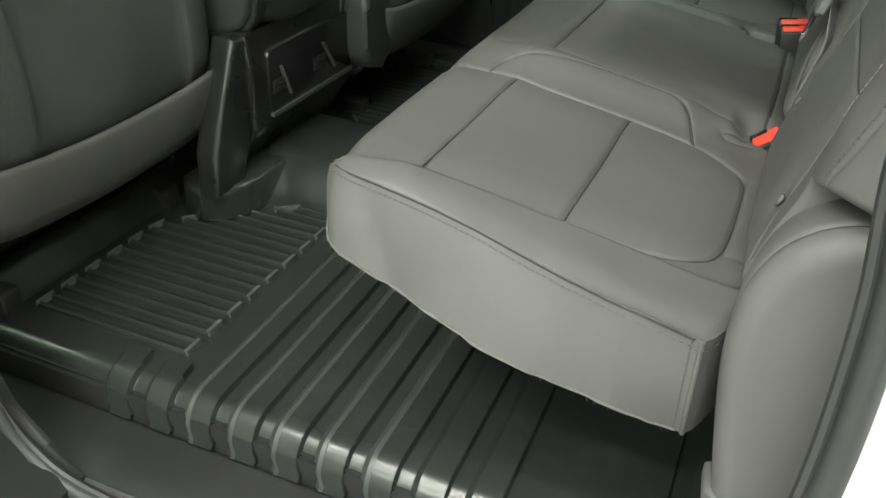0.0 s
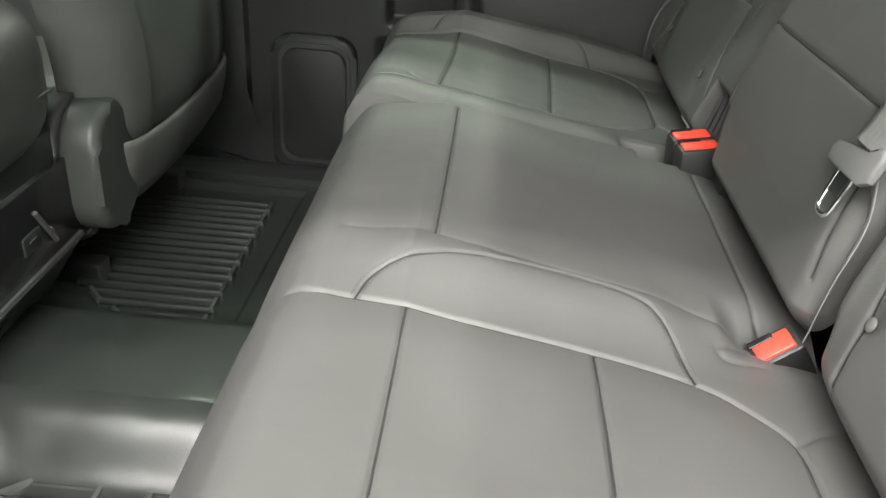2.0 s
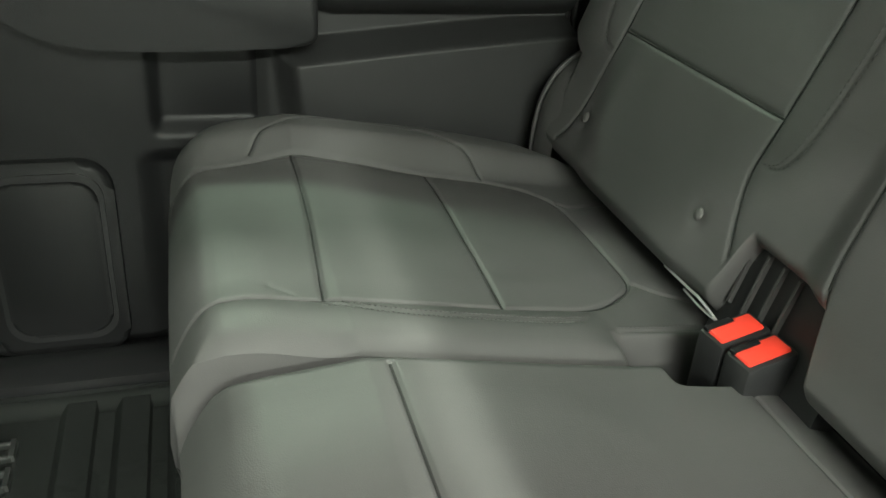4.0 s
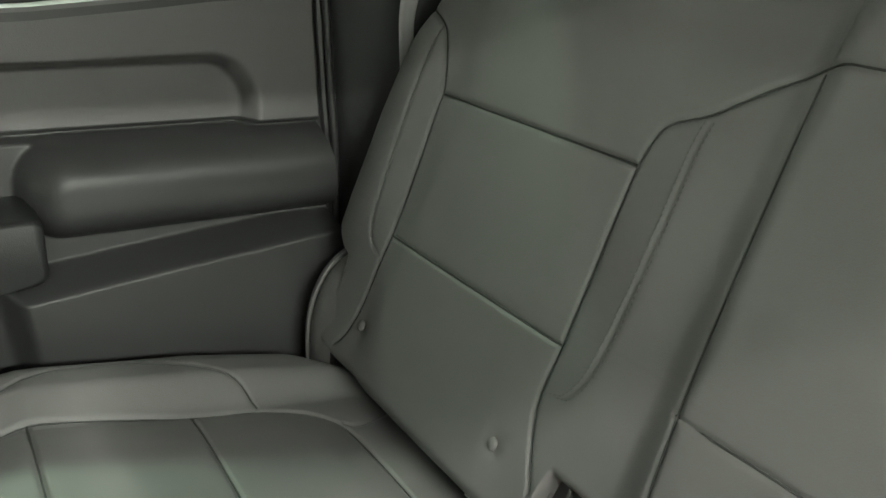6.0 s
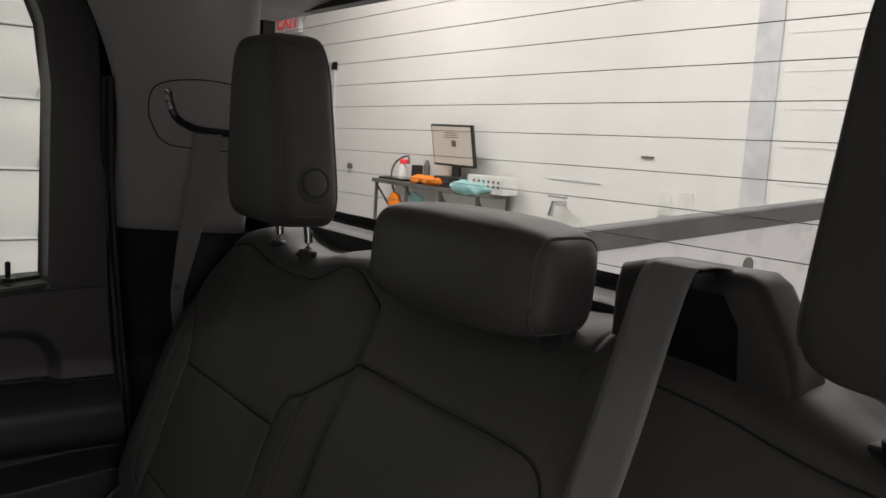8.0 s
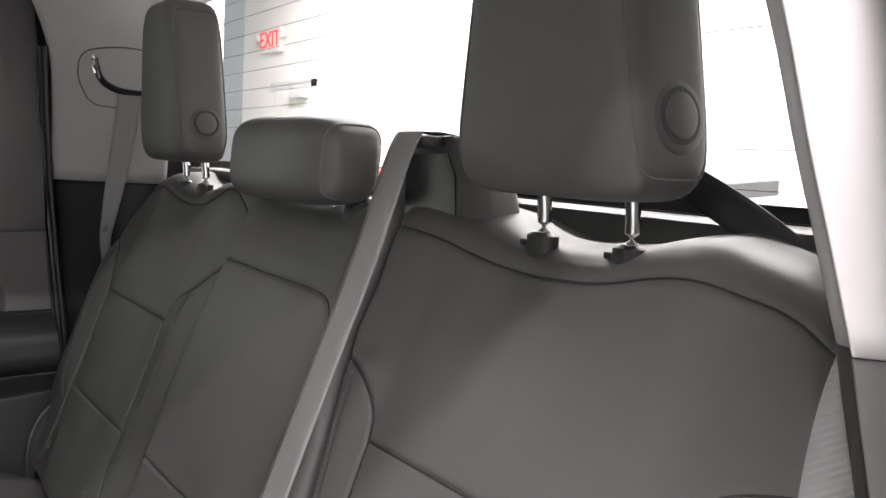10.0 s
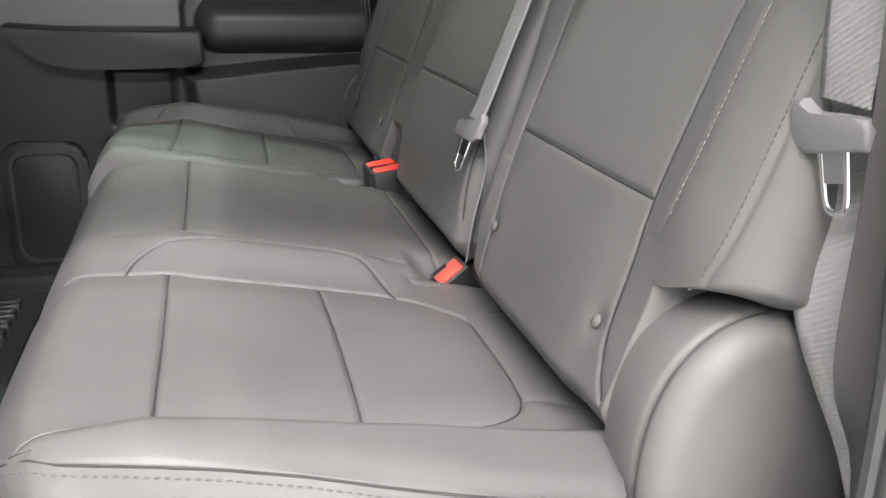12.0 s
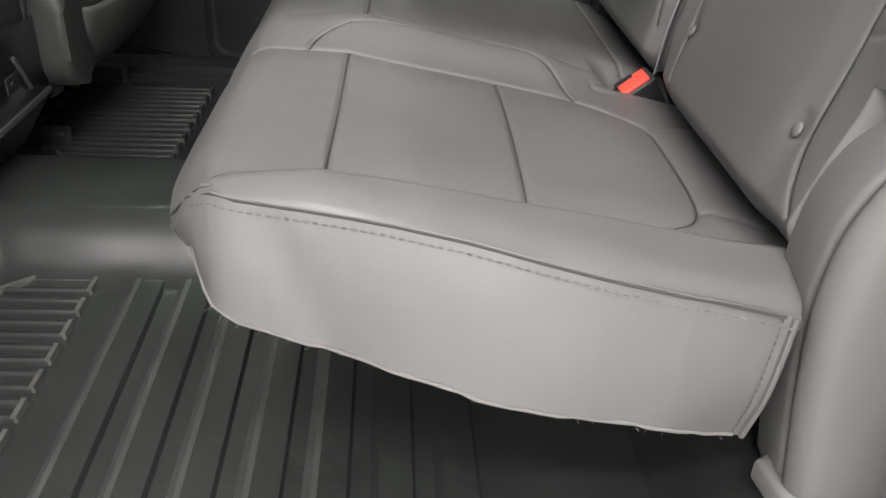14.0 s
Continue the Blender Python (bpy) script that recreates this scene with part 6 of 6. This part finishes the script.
jump = thing("jump_seat", "grey leather folded front middle seat roll above the console", "car seat", (-0.45, MID, 0.36))
part("roll", pillow((-0.56, 0.545, 0.350), (-0.332, 0.885, 0.57), 3.2, 26), FRONT_VINYL, jump, "", True)
part("roll_seam", tube(curve_points([(-0.338, 0.575, 0.44), (-0.334, 0.70, 0.442), (-0.338, 0.83, 0.44)], 6), 0.002, 6), BLACK, jump, smooth=True)
cap = part("end_cap", prism(rounded_rect(-0.525, 0.365, -0.350, 0.530, 0.07, 8), 1, 0.524, 0.56, 0.014, 4), FRONT_VINYL, jump, "", True)
part("cap_rim", prism(rounded_rect(-0.535, 0.357, -0.340, 0.540, 0.076, 8), 1, 0.538, 0.568, 0.008, 3), BLACK, cap, "dark rim round the cap", True)
settle(jump)


# ---- the shop round the truck ----
GROUND = -0.66
XW, YG = 4.4, 6.6  # the back wall and the overhead door
shop_floor = part("ground", box((-9, -7, GROUND - 0.2), (XW + 0.2, YG + 3.4, GROUND)), CONCRETE)
tagged(shop_floor, "pale smooth concrete shop floor", "floor", kind="structure")
wall = tagged(new("wall_back"), "white painted shop wall", "wall", kind="structure")
part("wall_face", box((XW, -7, GROUND), (XW + 0.2, YG + 3.4, 3.6)), WALL, wall)
part("wall_stripe", box((XW - 0.012, 2.86, GROUND), (XW - 0.004, 3.02, 3.6)), GREYPAINT, wall, "pale grey upright stripe")
for z in np.arange(GROUND + 0.2, 3.5, 0.203):
    part("block_joint", box((XW - 0.0025, -6.9, z - 0.002), (XW + 0.001, 2.80, z + 0.002)), GREYPAINT, wall)
for name, lo, hi in (("wall_front", (-9.2, -7, GROUND), (-9, YG + 3.4, 3.6)), ("wall_near", (-9, -7.2, GROUND), (XW + 0.2, -7, 3.6))):
    tagged(part(name, box(lo, hi), WALL if name == "wall_front" else SHOP_GREY), "plain painted shop wall", "wall", kind="structure")
far_wall = tagged(new("wall_far"), "white shop wall round the overhead door", "wall", kind="structure")
part("wall_face", box((2.7, YG + 0.02, GROUND), (2.85, YG + 3.4, 3.6)), WALL, far_wall)
part("wall_face", box((-9, YG + 0.02, GROUND), (-3.2, YG + 0.2, 3.6)), WALL, far_wall)
part("wall_face", box((-3.2, YG + 0.02, 3.1), (2.7, YG + 0.2, 3.6)), WALL, far_wall)
tagged(part("ceiling", box((-9, -7, 3.6), (XW + 0.2, YG + 3.4, 3.7)), SHOP_GREY), "grey shop ceiling", "ceiling", kind="structure")

overhead = tagged(new("door_2"), "white sectional overhead door with hinges along its joints", "garage door", kind="structure")
z, k = -0.29, 0
PITCH = 0.493
while z < 3.2:
    lo = max(GROUND, z)
    sec = part("section", box((-3.2, YG, lo + 0.004), (2.7, YG + 0.05, z + PITCH - 0.004), 0.006), DOORSKIN, overhead, "", True)
    part("stiffener", box((-3.2, YG - 0.018, lo + 0.006), (2.7, YG + 0.002, lo + 0.020), 0.003), DOORSKIN, sec)
    for hx in (-1.6, -0.1, 1.36):
        part("hinge", prism([(hx - 0.035, lo + 0.022), (hx + 0.035, lo + 0.022), (hx + 0.025, lo + 0.07), (hx + 0.01, lo + 0.10), (hx - 0.01, lo + 0.10), (hx - 0.025, lo + 0.07)], 1, YG - 0.02, YG + 0.001, 0.003), GREYPAINT, sec, "grey steel hinge")
    z += PITCH

exit_sign = tagged(new("exit_sign"), "white exit sign with red letters on the shop wall", "sign")
part("sign_body", box((XW - 0.06, 8.81, 2.15), (XW - 0.002, 9.35, 2.42), 0.008), WHITEPL, exit_sign)
text = bpy.data.curves.new("letters", "FONT")
text.body, text.size, text.extrude, text.align_x, text.align_y = "EXIT", 0.27, 0.004, "CENTER", "CENTER"
letters = new("letters", text)
letters.matrix_world = pose(XW - 0.066, 9.08, 2.285, 90, 0, -90)
text.materials.append(EXITRED)
letters.parent = exit_sign
for y in (8.74, 9.42):
    part("lamp_head", tube([(XW - 0.10, y, 2.33), (XW - 0.02, y, 2.33)], [0.05, 0.03], 12), WHITEPL, exit_sign, smooth=True)

shop_door = tagged(new("door_3"), "white shop door in a plain frame", "door", kind="structure")
part("frame", box((XW - 0.03, 7.97, GROUND), (XW - 0.002, 8.05, 1.80)), GREYPAINT, shop_door)
part("frame", box((XW - 0.03, 7.97, 1.72), (XW - 0.002, 9.1, 1.80)), GREYPAINT, shop_door)
part("leaf", box((XW - 0.02, 8.05, GROUND), (XW - 0.002, 9.0, 1.72)), WHITEPL, shop_door)
part("closer", box((XW - 0.10, 8.1, 1.60), (XW - 0.02, 8.5, 1.68), 0.01), GREYPAINT, shop_door)

# work bench against the back wall, deeper into the room than the wall's own marks
BX = XW - 0.25


def wall_scale(y, z, x):
    """The place at depth x that covers the wall's place (y, z), as seen from the rear window."""
    ex, ey, ez = 0.209, 0.065, 1.109
    f = (x - ex) / (XW - ex)
    return ey + (y - ey) * f, ez + (z - ez) * f


b0, top = wall_scale(7.17, 0.672, BX)
b1 = 5.03
bench = tagged(new("workbench"), "dark steel work bench with crossed braces by the wall", "workbench")
part("worktop", box((BX, b1, top - 0.035), (XW - 0.02, b0, top), 0.004), BENCH, bench)
part("back_rail", box((XW - 0.05, b1, top), (XW - 0.02, b1 + 0.4, top + 0.12), 0.003), BENCH, bench)
part("leg", box((XW - 0.05, b1, GROUND), (XW - 0.025, b1 + 0.025, top - 0.035)), BENCH, bench)
for k in range(4):
    y = b1 + 0.16 + (b0 - b1 - 0.2) * k / 3
    part("leg", box((BX + 0.02, y - 0.012, GROUND), (BX + 0.044, y + 0.012, top - 0.035)), BENCH, bench)
    part("brace", tube([(BX + 0.03, y + 0.015, top - 0.04), (XW - 0.03, y + 0.015, top - 0.30)], 0.010, 6), BENCH, bench)
mon_y, _ = wall_scale(5.87, 0, BX + 0.1)
monitor = tagged(new("computer_monitor"), "black framed monitor with a lit document page", "monitor")
m = pose(BX + 0.10, mon_y, top + 0.335, 0, -10, 0)


def at_monitor(bm):
    bmesh.ops.transform(bm, matrix=m, verts=bm.verts)
    return bm


case = part("case", at_monitor(box((0.0, -0.28, -0.165), (0.03, 0.28, 0.175), 0.004)), SCREENBLACK, monitor)
part("screen", at_monitor(box((-0.003, -0.265, -0.145), (-0.0005, 0.265, 0.16))), SCREEN, case, "pale lit screen")
part("page_block", at_monitor(box((-0.005, -0.06, 0.0), (-0.0035, 0.0, 0.05))), BENCH, case)
for k, w in enumerate((0.03, 0.09, 0.08, 0.10)):
    part("text_line", at_monitor(box((-0.005, -w, 0.125 - 0.018 * k), (-0.0035, w, 0.131 - 0.018 * k))), SCREENINK, case)
part("stand", box((BX + 0.145, mon_y - 0.05, top), (BX + 0.175, mon_y + 0.05, top + 0.30), 0.005), SCREENBLACK, monitor)
part("foot", box((BX + 0.05, mon_y - 0.20, top), (BX + 0.21, mon_y + 0.16, top + 0.09), 0.005), SCREENBLACK, monitor)


def cloth(name, label, lo, hi, mat, seed):
    bm = pillow(lo, hi, 2.4, 16)
    r = random.Random(seed)
    for v in bm.verts:
        n = noise.noise(Vector((v.co.x * 14 + seed, v.co.y * 14, v.co.z * 14)))
        v.co.z = max(lo[2], v.co.z + 0.035 * n)
        v.co.y += 0.03 * noise.noise(Vector((v.co.y * 9, v.co.z * 20, seed)))
    return tagged(part(name, bm, mat, smooth=True), label, "cloth")


cy, _ = wall_scale(6.18, 0, BX + 0.1)
cloth("cleaning_cloth", "crumpled orange cleaning cloth on the bench", (BX + 0.0, cy - 0.26, top), (BX + 0.17, cy + 0.22, top + 0.07), ORANGE, 3)
ty, _ = wall_scale(5.5, 0, BX + 0.1)
cloth("cleaning_cloth", "crumpled teal cleaning cloth hanging over the bench edge", (BX - 0.03, ty - 0.26, top - 0.03), (BX + 0.17, ty + 0.27, top + 0.075), TEAL, 8)
cloth("cleaning_cloth", "orange cloth hung below the bench", (BX + 0.02, b0 - 0.42, top - 0.30), (BX + 0.10, b0 - 0.22, top - 0.12), ORANGE, 5)
cloth("cleaning_cloth", "grey blue cloth hung below the bench", (BX + 0.06, b0 - 0.72, top - 0.25), (BX + 0.12, b0 - 0.52, top - 0.08), TEAL, 6)
basket = tagged(new("storage_basket"), "white plastic basket with rows of holes on the bench", "basket")
ky, _ = wall_scale(5.33, 0, BX + 0.1)
part("basket_side", box((BX + 0.05, ky - 0.22, top + 0.02), (BX + 0.065, ky + 0.22, top + 0.13), 0.003), WHITEPL, basket)
part("basket_side", box((BX + 0.18, ky - 0.22, top + 0.02), (BX + 0.195, ky + 0.22, top + 0.13), 0.003), WHITEPL, basket)
part("basket_end", box((BX + 0.05, ky + 0.21, top), (BX + 0.195, ky + 0.225, top + 0.13), 0.003), WHITEPL, basket)
part("basket_end", box((BX + 0.05, ky - 0.225, top), (BX + 0.195, ky - 0.21, top + 0.13), 0.003), WHITEPL, basket)
part("basket_floor", box((BX + 0.05, ky - 0.22, top), (BX + 0.19, ky + 0.22, top + 0.02), 0.003), WHITEPL, basket)
for r in range(2):
    for c in range(6):
        part("hole", box((BX + 0.048, ky - 0.18 + 0.06 * c, top + 0.045 + 0.035 * r), (BX + 0.0505, ky - 0.155 + 0.06 * c, top + 0.066 + 0.035 * r)), BENCH, basket)
sy, _ = wall_scale(6.62, 0, BX + 0.12)
spray = tagged(new("spray_bottle"), "white spray bottle with a black and red trigger head", "bottle")
part("bottle", tube([(BX + 0.12, sy, top), (BX + 0.12, sy, top + 0.11), (BX + 0.12, sy, top + 0.15)], [0.045, 0.045, 0.015], 14), WHITEPL, spray, smooth=True)
part("trigger_head", box((BX + 0.10, sy - 0.06, top + 0.15), (BX + 0.14, sy + 0.03, top + 0.19), 0.008), EXITRED, spray)
part("hose", tube(curve_points([(BX + 0.1, sy + 0.02, top - 0.2), (BX + 0.08, sy + 0.12, top + 0.0), (BX + 0.1, sy + 0.10, top + 0.15), (BX + 0.15, sy - 0.02, top + 0.22), (BX + 0.12, sy - 0.1, top + 0.16)], 6), 0.009, 6), BENCH, spray, smooth=True)
py, _ = wall_scale(6.38, 0, BX + 0.15)
cup = tagged(part("pen_pot", tube([(BX + 0.15, py, top), (BX + 0.15, py, top + 0.15)], 0.05, 12), SCREENBLACK, smooth=True), "black pen pot on the bench", "pot")
tagged(part("bottle", tube([(BX + 0.17, py - 0.12, top), (BX + 0.17, py - 0.12, top + 0.15), (BX + 0.17, py - 0.12, top + 0.2)], [0.03, 0.03, 0.012], 12), BENCH, smooth=True), "small dark bottle on the bench", "bottle")
tray, _ = wall_scale(6.75, 0, BX + 0.1)
tagged(part("tool_tray", box((BX + 0.05, tray - 0.2, top), (BX + 0.15, tray + 0.2, top + 0.02), 0.005), SCREENBLACK), "flat black tray of tools", "tray")
tap = tagged(new("wall_tap"), "small metal hose tap on the wall", "tap")
part("pipe", tube([(XW - 0.002, 4.45, 0.69), (XW - 0.12, 4.45, 0.69), (XW - 0.14, 4.45, 0.60)], 0.02, 8), STEEL, tap, smooth=True)
part("handle", tube([(XW - 0.08, 4.36, 0.74), (XW - 0.08, 4.54, 0.74)], 0.014, 8), STEEL, tap, smooth=True)
for y in (3.40, 3.56):
    tagged(part("outlet_plate", box((XW - 0.012, y - 0.05, 0.70), (XW - 0.001, y + 0.05, 0.86), 0.004), WHITEPL), "white socket plate on the wall", "socket", "wall sockets")
tagged(part("wall_hook", box((XW - 0.012, 3.68, 1.05), (XW - 0.001, 3.78, 1.062)), BENCH), "small dark slot on the wall", "hook")
tagged(part("wall_rail", box((XW - 0.006, 4.12, 0.852), (XW - 0.001, 4.65, 0.858)), GREYPAINT), "thin pale rail on the wall", "rail")
tagged(part("door_stop", tube([(XW - 0.03, 7.59, 0.76), (XW - 0.002, 7.59, 0.76)], 0.03, 10), BENCH), "small dark knob on the wall", "knob")

# ---- the truck bed seen through the rear window ----
bed = tagged(new("truck_bed"), "grey cargo bed with a dark rail bar behind the cab", "truck bed", kind="structure")
part("rail_bar", sweep([(0.99, 1.60, 0.812), (3.05, 1.60, 0.966)], [(-0.03, -0.028), (-0.03, 0.026), (-0.022, 0.030), (0.022, 0.030), (0.03, 0.026), (0.03, -0.028)]), LAMPGREY, bed, "dark grey rail bar")
for x, z in ((1.02, 0.79), (3.0, 0.94)):
    part("rail_post", box((x - 0.02, 1.58, -0.2), (x + 0.02, 1.62, z)), LAMPGREY, bed)
part("bed_side", prism([(0.98, -0.2), (3.05, -0.2), (3.05, 0.945), (0.98, 0.79)], 1, 1.575, 1.72, 0.006), PAINT, bed, "white painted side")
part("bed_front", box((0.955, -0.25, -0.2), (0.985, 1.66, 0.60)), PAINT, bed)
part("drain_hole", tube([(2.42, 1.571, 0.782), (2.42, 1.58, 0.782)], 0.024, 18), BENCH, bed, "round dark plug in the bed side")
